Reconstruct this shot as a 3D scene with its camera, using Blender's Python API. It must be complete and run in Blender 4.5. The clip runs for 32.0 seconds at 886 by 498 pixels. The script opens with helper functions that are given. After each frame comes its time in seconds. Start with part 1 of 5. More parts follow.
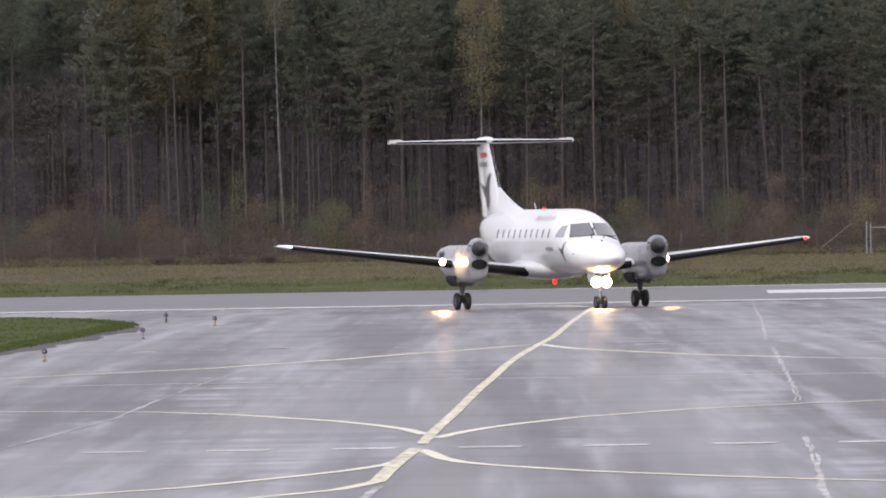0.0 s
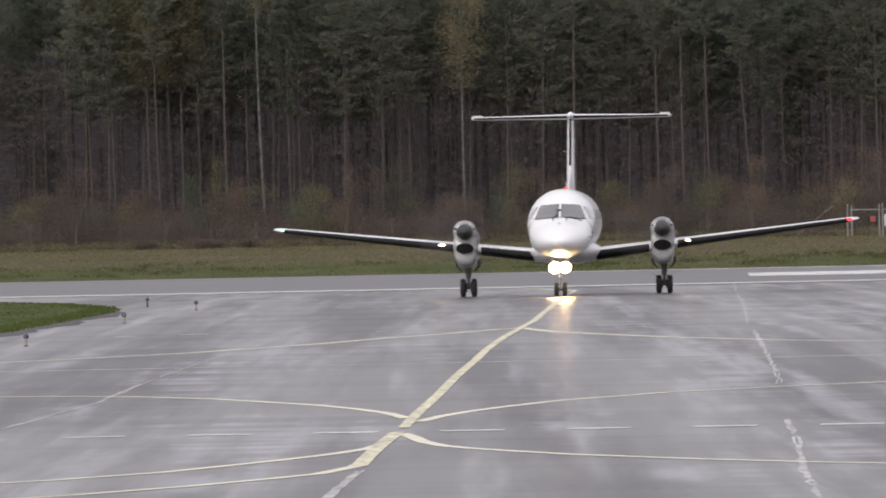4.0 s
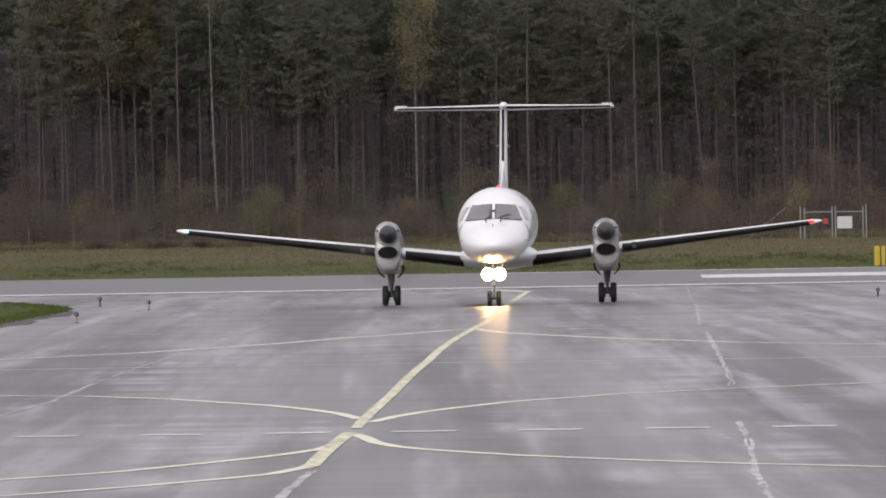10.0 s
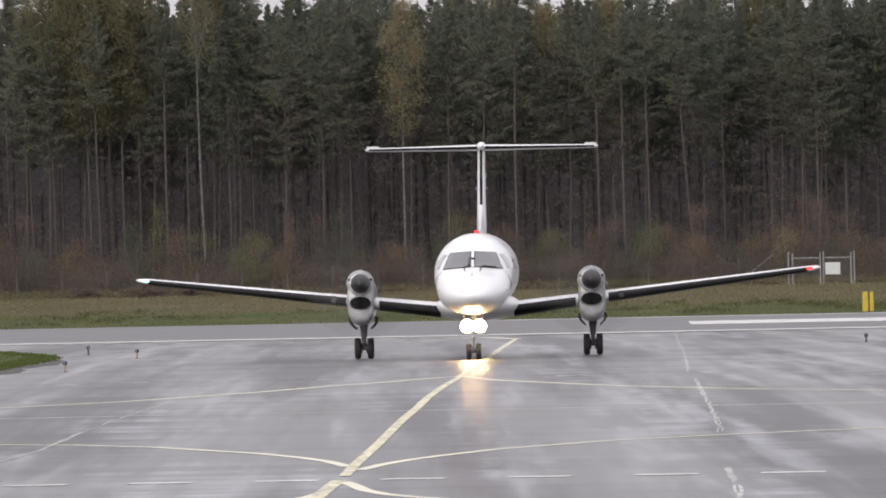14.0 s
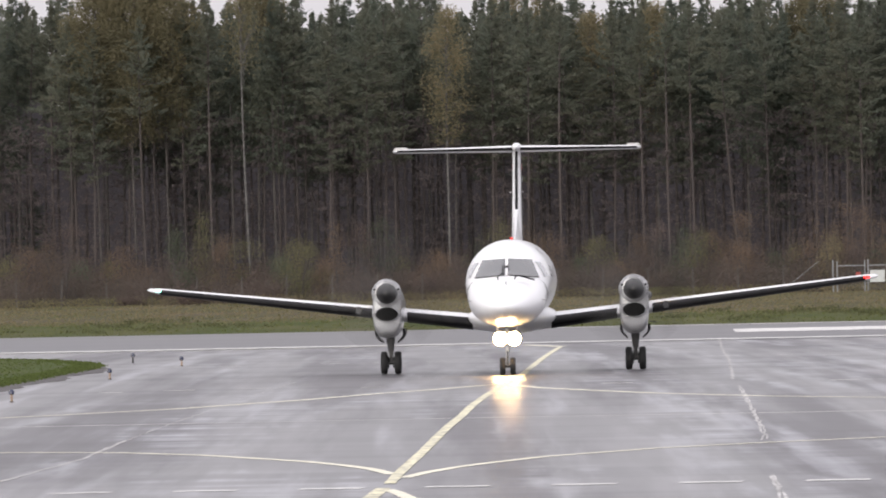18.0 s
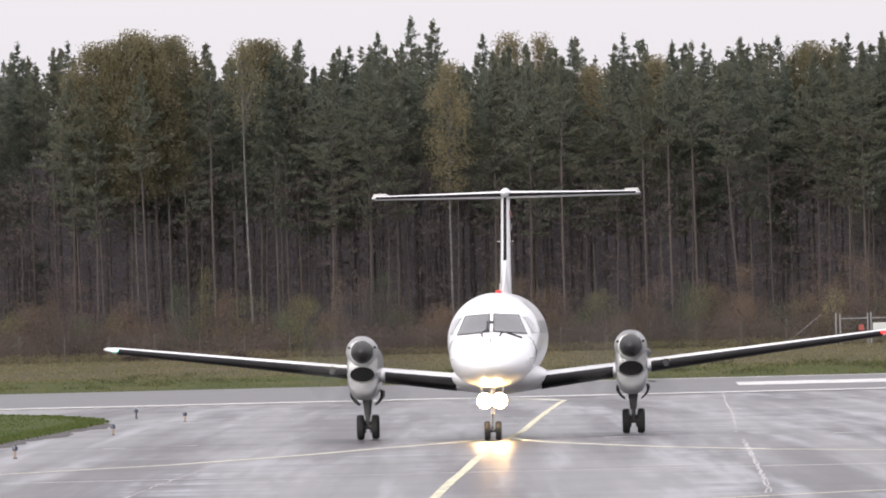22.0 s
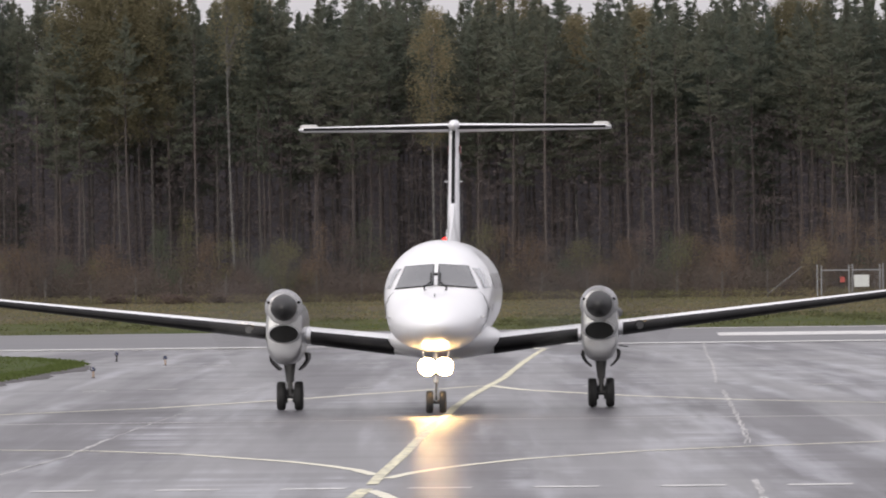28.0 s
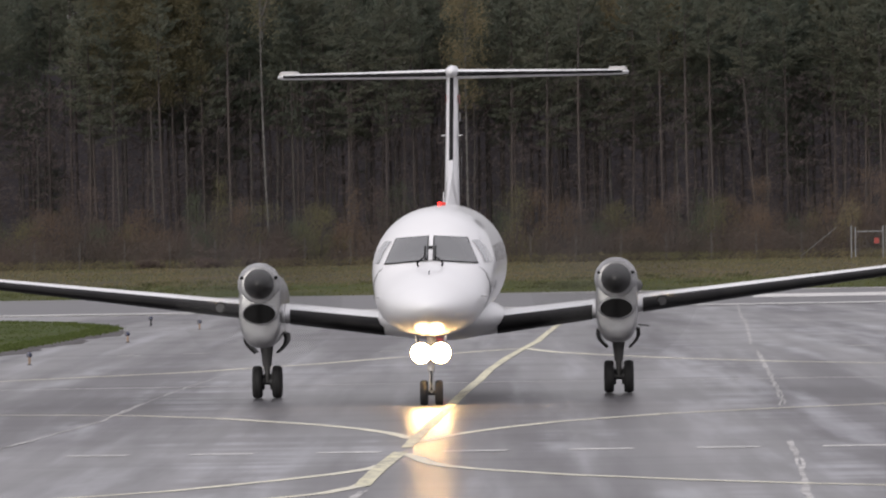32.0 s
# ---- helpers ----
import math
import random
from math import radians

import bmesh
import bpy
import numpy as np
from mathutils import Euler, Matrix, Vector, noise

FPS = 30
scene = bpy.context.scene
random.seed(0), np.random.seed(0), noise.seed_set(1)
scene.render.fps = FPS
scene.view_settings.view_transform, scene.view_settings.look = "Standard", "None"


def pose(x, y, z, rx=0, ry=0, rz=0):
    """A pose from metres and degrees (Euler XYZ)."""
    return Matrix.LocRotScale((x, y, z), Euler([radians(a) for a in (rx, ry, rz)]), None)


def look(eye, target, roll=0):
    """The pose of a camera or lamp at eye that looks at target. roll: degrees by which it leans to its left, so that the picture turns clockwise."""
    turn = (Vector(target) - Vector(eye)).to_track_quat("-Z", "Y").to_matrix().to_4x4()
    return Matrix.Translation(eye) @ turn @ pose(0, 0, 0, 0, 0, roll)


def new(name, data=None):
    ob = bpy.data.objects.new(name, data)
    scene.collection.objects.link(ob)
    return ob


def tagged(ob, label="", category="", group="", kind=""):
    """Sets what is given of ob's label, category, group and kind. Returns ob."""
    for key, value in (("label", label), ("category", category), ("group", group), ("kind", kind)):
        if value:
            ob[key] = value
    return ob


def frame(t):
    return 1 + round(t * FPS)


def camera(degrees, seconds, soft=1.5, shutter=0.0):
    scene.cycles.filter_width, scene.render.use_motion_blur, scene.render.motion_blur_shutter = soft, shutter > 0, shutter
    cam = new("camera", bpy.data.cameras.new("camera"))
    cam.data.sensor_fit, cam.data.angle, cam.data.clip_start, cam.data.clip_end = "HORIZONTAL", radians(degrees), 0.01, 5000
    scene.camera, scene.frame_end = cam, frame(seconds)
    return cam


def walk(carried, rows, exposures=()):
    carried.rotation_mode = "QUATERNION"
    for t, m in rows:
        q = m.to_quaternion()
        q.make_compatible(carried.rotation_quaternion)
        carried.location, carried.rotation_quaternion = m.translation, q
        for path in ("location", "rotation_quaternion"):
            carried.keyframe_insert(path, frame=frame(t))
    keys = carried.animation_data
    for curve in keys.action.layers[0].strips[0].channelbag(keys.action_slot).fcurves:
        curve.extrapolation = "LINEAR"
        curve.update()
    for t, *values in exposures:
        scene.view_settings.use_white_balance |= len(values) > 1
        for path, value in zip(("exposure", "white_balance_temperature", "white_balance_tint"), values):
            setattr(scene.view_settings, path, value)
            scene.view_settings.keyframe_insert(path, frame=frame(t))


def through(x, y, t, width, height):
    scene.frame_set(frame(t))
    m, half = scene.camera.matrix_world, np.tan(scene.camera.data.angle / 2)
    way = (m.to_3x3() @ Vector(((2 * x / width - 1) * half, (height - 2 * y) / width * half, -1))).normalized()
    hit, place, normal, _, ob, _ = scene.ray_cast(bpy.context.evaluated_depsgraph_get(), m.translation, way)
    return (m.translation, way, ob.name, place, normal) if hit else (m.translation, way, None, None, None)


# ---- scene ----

# ---------------------------------------------------------------- camera
EYE_Z = 2.9
CAM_ROWS = [
    (0.0, 0.4169, -0.1466, -0.978), (0.5, 0.3564, -0.1108, -1.012), (1.0, 0.2903, -0.2003, -1.083), (1.5, 0.2347, -0.2597, -1.133),
    (2.0, 0.2222, -0.2595, -1.137), (2.5, 0.3062, -0.2353, -1.284), (3.0, 0.3953, -0.234, -1.165), (3.5, 0.409, -0.2651, -1.113),
    (4.0, 0.299, -0.2519, -1.147), (4.5, 0.2215, -0.2383, -1.189), (6.5, 0.2398, -0.1698, -0.981), (7.0, 0.1624, -0.1349, -1.016),
    (7.5, 0.1434, -0.1339, -0.984), (8.0, 0.1339, -0.152, -0.851), (8.5, 0.056, -0.1825, -0.856), (9.0, 0.0045, -0.2153, -0.917),
    (9.5, 0.005, -0.253, -0.905), (10.0, -0.0, -0.2522, -0.926), (10.5, -0.0054, -0.237, -0.939), (11.0, 0.0317, -0.2077, -1.012),
    (11.5, 0.0984, -0.1946, -0.999), (12.0, 0.1028, -0.1806, -0.974), (12.5, 0.0643, -0.1825, -0.977), (13.0, -0.0097, -0.1185, -1.212),
    (13.5, -0.0692, -0.0338, -1.156), (14.0, -0.0808, 0.0467, -1.135), (14.5, -0.0635, 0.0509, -1.119), (16.5, 0.0377, 0.1682, -1.19),
    (17.0, 0.1442, 0.1979, -1.099), (17.5, 0.2137, 0.1671, -0.994), (18.0, 0.2005, 0.1011, -1.152), (18.5, 0.1278, 0.1385, -1.183),
    (19.0, 0.1052, 0.2313, -1.344), (19.5, 0.1237, 0.2971, -1.306), (20.0, 0.2134, 0.4253, -1.305), (20.5, 0.2883, 0.4832, -1.274),
    (21.0, 0.3032, 0.488, -1.349), (21.5, 0.2525, 0.4537, -1.314), (22.0, 0.2105, 0.4459, -1.388), (22.5, 0.1902, 0.4675, -1.261),
    (23.0, 0.1644, 0.3977, -1.119), (23.5, 0.1351, 0.2551, -1.088), (24.0, 0.1063, 0.261, -1.245), (24.5, 0.1789, 0.2884, -1.171),
    (25.0, 0.4144, 0.262, -1.055), (25.5, 0.4398, 0.2225, -1.049), (27.5, 0.0011, 0.3071, -0.709), (28.0, 0.1019, 0.1073, -0.678),
    (28.5, 0.2237, 0.2765, -0.547), (29.0, 0.077, 0.2110, -0.620), (29.5, 0.0679, 0.0143, -0.584), (30.0, 0.0979, 0.0899, -0.812),
    (30.5, 0.1347, 0.162, -0.992), (31.0, 0.1799, 0.1052, -1.063), (31.5, 0.22, -0.0115, -0.901), (32.0, 0.3202, -0.1239, -0.942),
]
cam = camera(5.6105, 32.0, soft=1.9, shutter=0.9)
walk(cam, [(t, pose(0, 0, EYE_Z, 90 + tilt, 0, turn) @ pose(0, 0, 0, 0, 0, lean)) for t, turn, tilt, lean in CAM_ROWS],
     exposures=[(0.0, 0.10, 6250, 13), (1.0, -0.02, 6500, 11), (2.0, -0.18, 6500, 10), (3.0, -0.14, 6500, 10), (7.0, -0.06, 6500, 10), (9.5, -0.13, 6500, 10), (12.5, -0.17, 6500, 10), (14.5, 0.16, 6500, 10),
                (17.0, 0.24, 6500, 10), (20.0, 0.32, 6500, 10), (22.0, 0.42, 6500, 10), (25.0, 0.24, 6500, 10), (28.0, 0.04, 6500, 10), (29.0, 0.25, 6500, 10), (30.1, -0.15, 6500, 10), (31.0, -0.10, 6500, 10), (32.0, -0.28, 6500, 10)])

# ---------------------------------------------------------------- light: overcast autumn day
SUN_ELEV, SUN_ROT = radians(16), radians(206)
world = bpy.data.worlds.new("world")
scene.world = world
world.use_nodes = True
wt = world.node_tree
wt.nodes.clear()
sky = wt.nodes.new("ShaderNodeTexSky")
sky.sky_type, sky.sun_disc, sky.sun_elevation, sky.sun_rotation = "NISHITA", False, SUN_ELEV, SUN_ROT
sky.air_density, sky.dust_density, sky.ozone_density = 1.0, 4.0, 1.0
cloud = wt.nodes.new("ShaderNodeMixRGB")
cloud.inputs[0].default_value = 0.88
# an even cloud cover, brighter overhead than at the horizon
where = wt.nodes.new("ShaderNodeTexCoord")
axes = wt.nodes.new("ShaderNodeSeparateXYZ")
wt.links.new(where.outputs["Generated"], axes.inputs[0])
rise = wt.nodes.new("ShaderNodeMapRange")
rise.inputs[3].default_value, rise.inputs[4].default_value = 1.0, 2.3
wt.links.new(axes.outputs[2], rise.inputs[0])
cover = wt.nodes.new("ShaderNodeVectorMath")
cover.operation = "SCALE"
cover.inputs[0].default_value = (6.9, 6.6, 6.95)
wt.links.new(rise.outputs[0], cover.inputs["Scale"])
wt.links.new(cover.outputs[0], cloud.inputs[2])
wt.links.new(sky.outputs[0], cloud.inputs[1])
back = wt.nodes.new("ShaderNodeBackground")
back.inputs[1].default_value = 0.1
wt.links.new(cloud.outputs[0], back.inputs[0])
wout = wt.nodes.new("ShaderNodeOutputWorld")
wt.links.new(back.outputs[0], wout.inputs[0])
sun_data = bpy.data.lights.new("sun", "SUN")
sun_data.energy, sun_data.angle, sun_data.color = 1.5, radians(30), (1.0, 0.97, 0.93)
sun = new("sun", sun_data)
sun.matrix_world = look((math.sin(SUN_ROT) * 100, math.cos(SUN_ROT) * 100, 100 * math.tan(SUN_ELEV)), (0, 0, 0))


# ---------------------------------------------------------------- ground profile along the view
def smooth(a, b, x):
    t = np.clip((x - a) / (b - a), 0, 1)
    return t * t * (3 - 2 * t)


PROF_Y = np.arange(-100, 3000, 1.0)
_u = (PROF_Y - 255) / 100
_slope = (-0.5092 * _u + 0.0906 * _u * _u) * smooth(-1.5, -0.9, _u) * (1 - smooth(0.65, 0.95, _u)) / 100
PROF_Z = np.cumsum(_slope)
PROF_Z -= np.interp(255, PROF_Y, PROF_Z)
_far = np.interp(PROF_Y, [345, 351, 374, 396, 410, 645, 720], [-0.148, -0.118, 0.25, -0.08, -0.06, 0.45, 0.5])
_far = np.convolve(np.pad(_far, 3, "edge"), np.ones(7) / 7, "valid")
PROF_Z = np.where(PROF_Y > 348, _far, PROF_Z)


def gz(y):
    """Height of the ground at the distance y."""
    return float(np.interp(y, PROF_Y, PROF_Z))


# ---------------------------------------------------------------- materials
DRY_PATCHES = [(5.2, 138, 0.95, 13, 0), (6.9, 216, 0.5, 30, 1.2), (6.9, 154, 0.6, 12, 0), (8.2, 218, 0.45, 36, 1.3), (1.0, 135, 0.4, 4, 0), (-7.0, 149, 0.8, 12, 0), (-5.3, 122, 0.9, 8, 0),
               (-5.4, 208, 0.45, 26, -1.2), (4.4, 190, 0.3, 45, 0.8), (-3.6, 112, 0.8, 7, 0), (2.4, 112, 0.8, 8, 0), (-9.0, 190, 0.6, 25, -1.0), (10.6, 250, 0.5, 40, 1.2)]


def wet_asphalt(name):
    """Damp asphalt: lanes worn along the taxi way, broad wet patches across it."""
    m = bpy.data.materials.new(name)
    m.use_nodes = True
    nt = m.node_tree
    b = nt.nodes["Principled BSDF"]
    tc = nt.nodes.new("ShaderNodeTexCoord")

    def noise_at(stretch, scale, detail, lo, hi):
        mp = nt.nodes.new("ShaderNodeMapping")
        mp.inputs["Scale"].default_value = stretch
        nt.links.new(tc.outputs["Object"], mp.inputs[0])
        n = nt.nodes.new("ShaderNodeTexNoise")
        n.inputs["Scale"].default_value, n.inputs["Detail"].default_value = scale, detail
        nt.links.new(mp.outputs[0], n.inputs["Vector"])
        r = nt.nodes.new("ShaderNodeMapRange")
        r.interpolation_type = "SMOOTHSTEP"
        r.inputs[1].default_value, r.inputs[2].default_value = lo, hi
        nt.links.new(n.outputs[0], r.inputs[0])
        return r.outputs[0]

    def mix(fac, a, c):
        x = nt.nodes.new("ShaderNodeMixRGB")
        nt.links.new(fac, x.inputs[0])
        for sock, val in ((x.inputs[1], a), (x.inputs[2], c)):
            if isinstance(val, tuple):
                sock.default_value = (*val, 1)
            else:
                nt.links.new(val, sock)
        return x.outputs[0]

    lanes = noise_at((1, 0.015, 1), 0.7, 4, 0.45, 0.62)
    patches = noise_at((1, 0.03, 1), 0.34, 5, 0.42, 0.62)
    grain = noise_at((1, 0.04, 1), 1.8, 6, 0.35, 0.7)
    bands = noise_at((0.05, 0.35, 1), 0.5, 4, 0.45, 0.62)
    c = mix(lanes, (0.074, 0.070, 0.078), (0.135, 0.130, 0.139))
    streaks = noise_at((1, 0.018, 1), 0.9, 6, 0.52, 0.66)
    c = mix(patches, c, (0.082, 0.078, 0.086))
    c = mix(streaks, c, (0.225, 0.225, 0.245))
    for stretch, scale, tone in (((0.22, 0.30, 1), 1.3, (0.145, 0.142, 0.152)), ((0.30, 0.45, 1), 1.0, (0.055, 0.052, 0.058))):
        c = mix(noise_at(stretch, scale, 6, 0.50, 1.05), c, tone)
    # drying patches, broken up into fine bands
    dry = nt.nodes.new("ShaderNodeMath")
    dry.operation = "MULTIPLY"
    nt.links.new(noise_at((1, 0.06, 1), 0.32, 5, 0.47, 0.60), dry.inputs[0])
    nt.links.new(noise_at((0.18, 0.5, 1), 1.1, 6, 0.38, 0.70), dry.inputs[1])
    c = mix(dry.outputs[0], c, (0.29, 0.295, 0.32))
    c = mix(grain, c, (0.070, 0.067, 0.072))
    # larger patches that have dried first: x, y, half width, half length, turn
    ragged = noise_at((1, 0.10, 1), 1.6, 6, 0.34, 0.66)
    for px, py, wide, far, turn in DRY_PATCHES:
        mp = nt.nodes.new("ShaderNodeMapping")
        mp.vector_type = "TEXTURE"
        mp.inputs["Location"].default_value = (px, py, 0)
        mp.inputs["Rotation"].default_value = (0, 0, radians(turn))
        mp.inputs["Scale"].default_value = (wide, far, 50)
        nt.links.new(tc.outputs["Object"], mp.inputs[0])
        size = nt.nodes.new("ShaderNodeVectorMath")
        size.operation = "LENGTH"
        nt.links.new(mp.outputs[0], size.inputs[0])
        edge = nt.nodes.new("ShaderNodeMapRange")
        edge.interpolation_type = "SMOOTHSTEP"
        edge.inputs[1].default_value, edge.inputs[2].default_value = 1.0, 0.1
        nt.links.new(size.outputs["Value"], edge.inputs[0])
        both = nt.nodes.new("ShaderNodeMath")
        both.operation = "MULTIPLY"
        nt.links.new(edge.outputs[0], both.inputs[0])
        nt.links.new(ragged, both.inputs[1])
        c = mix(both.outputs[0], c, (0.26, 0.265, 0.285))
    nt.links.new(c, b.inputs["Base Color"])
    wet = nt.nodes.new("ShaderNodeMath")
    wet.operation = "MULTIPLY_ADD"
    nt.links.new(patches, wet.inputs[0])
    wet.inputs[1].default_value = 0.16
    wet.inputs[2].default_value = 0.28
    wet2 = nt.nodes.new("ShaderNodeMath")
    wet2.operation = "MULTIPLY_ADD"
    nt.links.new(bands, wet2.inputs[0])
    wet2.inputs[1].default_value = 0.03
    nt.links.new(wet.outputs[0], wet2.inputs[2])
    nt.links.new(wet2.outputs[0], b.inputs["Roughness"])
    b.inputs["Specular IOR Level"].default_value = 0.3
    return m


def material(name, base, rough=0.6, metal=0.0, spots=None, scale=4.0, amount=0.5, fine=None, fine_scale=60.0, bump=0.0, stretch=(1, 1, 1),
             emit=0.0, emit_color=None, coat=0.0, rough_var=0.0, island=0.0, spec=None, two=False):
    m = bpy.data.materials.new(name)
    m.use_nodes = True
    nt = m.node_tree
    b = nt.nodes["Principled BSDF"]
    b.inputs["Base Color"].default_value = (*base, 1)
    b.inputs["Roughness"].default_value = rough
    b.inputs["Metallic"].default_value = metal
    b.inputs["Coat Weight"].default_value = coat
    if spec is not None:
        b.inputs["Specular IOR Level"].default_value = spec
    if emit:
        b.inputs["Emission Color"].default_value = (*(emit_color or base), 1)
        b.inputs["Emission Strength"].default_value = emit
    if spots or bump or rough_var or island:
        tc = nt.nodes.new("ShaderNodeTexCoord")
        mp = nt.nodes.new("ShaderNodeMapping")
        mp.inputs["Scale"].default_value = stretch
        nt.links.new(tc.outputs["Object"], mp.inputs[0])
        n1 = nt.nodes.new("ShaderNodeTexNoise")
        n1.inputs["Scale"].default_value, n1.inputs["Detail"].default_value = scale, 6
        nt.links.new(mp.outputs[0], n1.inputs["Vector"])
        n2 = nt.nodes.new("ShaderNodeTexNoise")
        n2.inputs["Scale"].default_value, n2.inputs["Detail"].default_value = fine_scale, 4
        nt.links.new(mp.outputs[0], n2.inputs["Vector"])
        color = None
        if spots:
            ramp = nt.nodes.new("ShaderNodeMapRange")
            ramp.inputs[1].default_value, ramp.inputs[2].default_value = 0.35, 0.68
            ramp.inputs[4].default_value = amount
            nt.links.new(n1.outputs[0], ramp.inputs[0])
            mix = nt.nodes.new("ShaderNodeMixRGB")
            mix.inputs[1].default_value, mix.inputs[2].default_value = (*base, 1), (*spots, 1)
            nt.links.new(ramp.outputs[0], mix.inputs[0])
            color = mix.outputs[0]
            if fine:
                mix2 = nt.nodes.new("ShaderNodeMixRGB")
                mix2.inputs[2].default_value = (*fine, 1)
                r2 = nt.nodes.new("ShaderNodeMapRange")
                r2.inputs[1].default_value, r2.inputs[2].default_value, r2.inputs[4].default_value = 0.45, 0.7, 0.6
                nt.links.new(n2.outputs[0], r2.inputs[0])
                nt.links.new(r2.outputs[0], mix2.inputs[0])
                nt.links.new(color, mix2.inputs[1])
                color = mix2.outputs[0]
        if island:
            geo = nt.nodes.new("ShaderNodeNewGeometry")
            obi = nt.nodes.new("ShaderNodeObjectInfo")
            add = nt.nodes.new("ShaderNodeMath")
            add.operation = "ADD"
            nt.links.new(geo.outputs["Random Per Island"], add.inputs[0])
            nt.links.new(obi.outputs["Random"], add.inputs[1])
            rng = nt.nodes.new("ShaderNodeMapRange")
            rng.inputs[2].default_value = 2.0
            rng.inputs[3].default_value, rng.inputs[4].default_value = 1 - island, 1 + island
            nt.links.new(add.outputs[0], rng.inputs[0])
            hsv = nt.nodes.new("ShaderNodeHueSaturation")
            nt.links.new(rng.outputs[0], hsv.inputs["Value"])
            if color:
                nt.links.new(color, hsv.inputs["Color"])
            else:
                hsv.inputs["Color"].default_value = (*base, 1)
            color = hsv.outputs[0]
        if color:
            nt.links.new(color, b.inputs["Base Color"])
        if rough_var:
            rr = nt.nodes.new("ShaderNodeMapRange")
            rr.inputs[1].default_value, rr.inputs[2].default_value = 0.3, 0.7
            rr.inputs[3].default_value, rr.inputs[4].default_value = rough - rough_var, rough + rough_var
            nt.links.new(n1.outputs[0], rr.inputs[0])
            nt.links.new(rr.outputs[0], b.inputs["Roughness"])
        if bump:
            bp = nt.nodes.new("ShaderNodeBump")
            bp.inputs["Strength"].default_value, bp.inputs["Distance"].default_value = bump, 0.01
            nt.links.new(n2.outputs[0], bp.inputs["Height"])
            nt.links.new(bp.outputs[0], b.inputs["Normal"])
    return m


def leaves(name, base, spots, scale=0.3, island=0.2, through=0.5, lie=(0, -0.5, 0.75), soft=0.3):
    """Foliage: matt, with some light passing through; soft bends the shading normal towards lie to even out the
    shading.
    """
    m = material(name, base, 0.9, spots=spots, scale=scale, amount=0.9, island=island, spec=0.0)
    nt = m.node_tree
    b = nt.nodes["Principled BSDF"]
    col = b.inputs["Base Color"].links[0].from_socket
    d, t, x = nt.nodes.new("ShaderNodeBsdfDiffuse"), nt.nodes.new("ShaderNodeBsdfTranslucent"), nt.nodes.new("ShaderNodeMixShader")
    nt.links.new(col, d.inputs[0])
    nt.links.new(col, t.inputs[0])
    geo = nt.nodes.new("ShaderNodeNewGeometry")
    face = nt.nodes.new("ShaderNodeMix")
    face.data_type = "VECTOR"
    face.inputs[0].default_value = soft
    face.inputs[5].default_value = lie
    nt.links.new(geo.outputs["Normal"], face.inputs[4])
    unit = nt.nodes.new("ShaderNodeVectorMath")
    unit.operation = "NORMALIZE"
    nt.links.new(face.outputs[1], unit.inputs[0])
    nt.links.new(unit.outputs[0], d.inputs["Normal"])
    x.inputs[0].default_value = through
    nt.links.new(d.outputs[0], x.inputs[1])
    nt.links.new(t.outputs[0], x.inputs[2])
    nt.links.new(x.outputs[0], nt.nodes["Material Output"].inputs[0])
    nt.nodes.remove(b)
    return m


ASPHALT = wet_asphalt("wet_asphalt")
RUNWAY = material("runway_asphalt", (0.074, 0.072, 0.077), 0.5, spots=(0.125, 0.123, 0.13), scale=0.5, amount=0.8, stretch=(0.05, 1, 1), rough_var=0.06)
GRASS = material("dry_autumn_grass", (0.104, 0.086, 0.058), 0.9, spots=(0.060, 0.066, 0.028), scale=0.12, amount=0.9, fine=(0.068, 0.060, 0.034), fine_scale=0.8, stretch=(1, 0.25, 1), spec=0.05)
VERGE = material("mown_green_verge", (0.048, 0.066, 0.020), 0.9, spots=(0.098, 0.092, 0.044), scale=0.22, amount=0.9, fine=(0.055, 0.064, 0.022), fine_scale=1.0, stretch=(1, 0.2, 1), spec=0.05)
LAWN = material("green_grass", (0.054, 0.079, 0.021), 0.9, spots=(0.088, 0.096, 0.036), scale=0.5, amount=0.9, fine=(0.04, 0.052, 0.016), fine_scale=1.6, stretch=(1, 0.15, 1), spec=0.1)
YELLOW_LINE = material("worn_yellow_paint", (0.70, 0.66, 0.45), 0.5, spots=(0.48, 0.46, 0.34), scale=2.2, amount=0.7, fine=(0.14, 0.135, 0.11), fine_scale=7, stretch=(1, 0.2, 1))
GUIDE = material("pale_yellow_paint", (0.76, 0.73, 0.58), 0.5, spots=(0.42, 0.40, 0.33), scale=0.8, amount=0.4)
JOINT = material("pale_joint", (0.62, 0.61, 0.58), 0.5, spots=(0.36, 0.355, 0.345), scale=0.7, amount=0.8, stretch=(1, 0.3, 1))
WHITE_LINE = material("worn_white_paint", (0.72, 0.71, 0.69), 0.55, spots=(0.3, 0.3, 0.29), scale=1.0, amount=0.6, fine=(0.25, 0.25, 0.25), fine_scale=5)
SEAL = material("crack_filler", (0.5, 0.49, 0.48), 0.5, spots=(0.2, 0.195, 0.19), scale=2.0, amount=0.9, stretch=(1, 0.5, 1))
PAINT = material("white_aircraft_paint", (0.78, 0.785, 0.80), 0.28, spots=(0.72, 0.72, 0.73), scale=1.2, amount=0.5, coat=0.4)
GREY_PAINT = material("grey_aircraft_paint", (0.55, 0.55, 0.55), 0.35, spots=(0.42, 0.41, 0.40), scale=1.5, amount=0.5, coat=0.2)
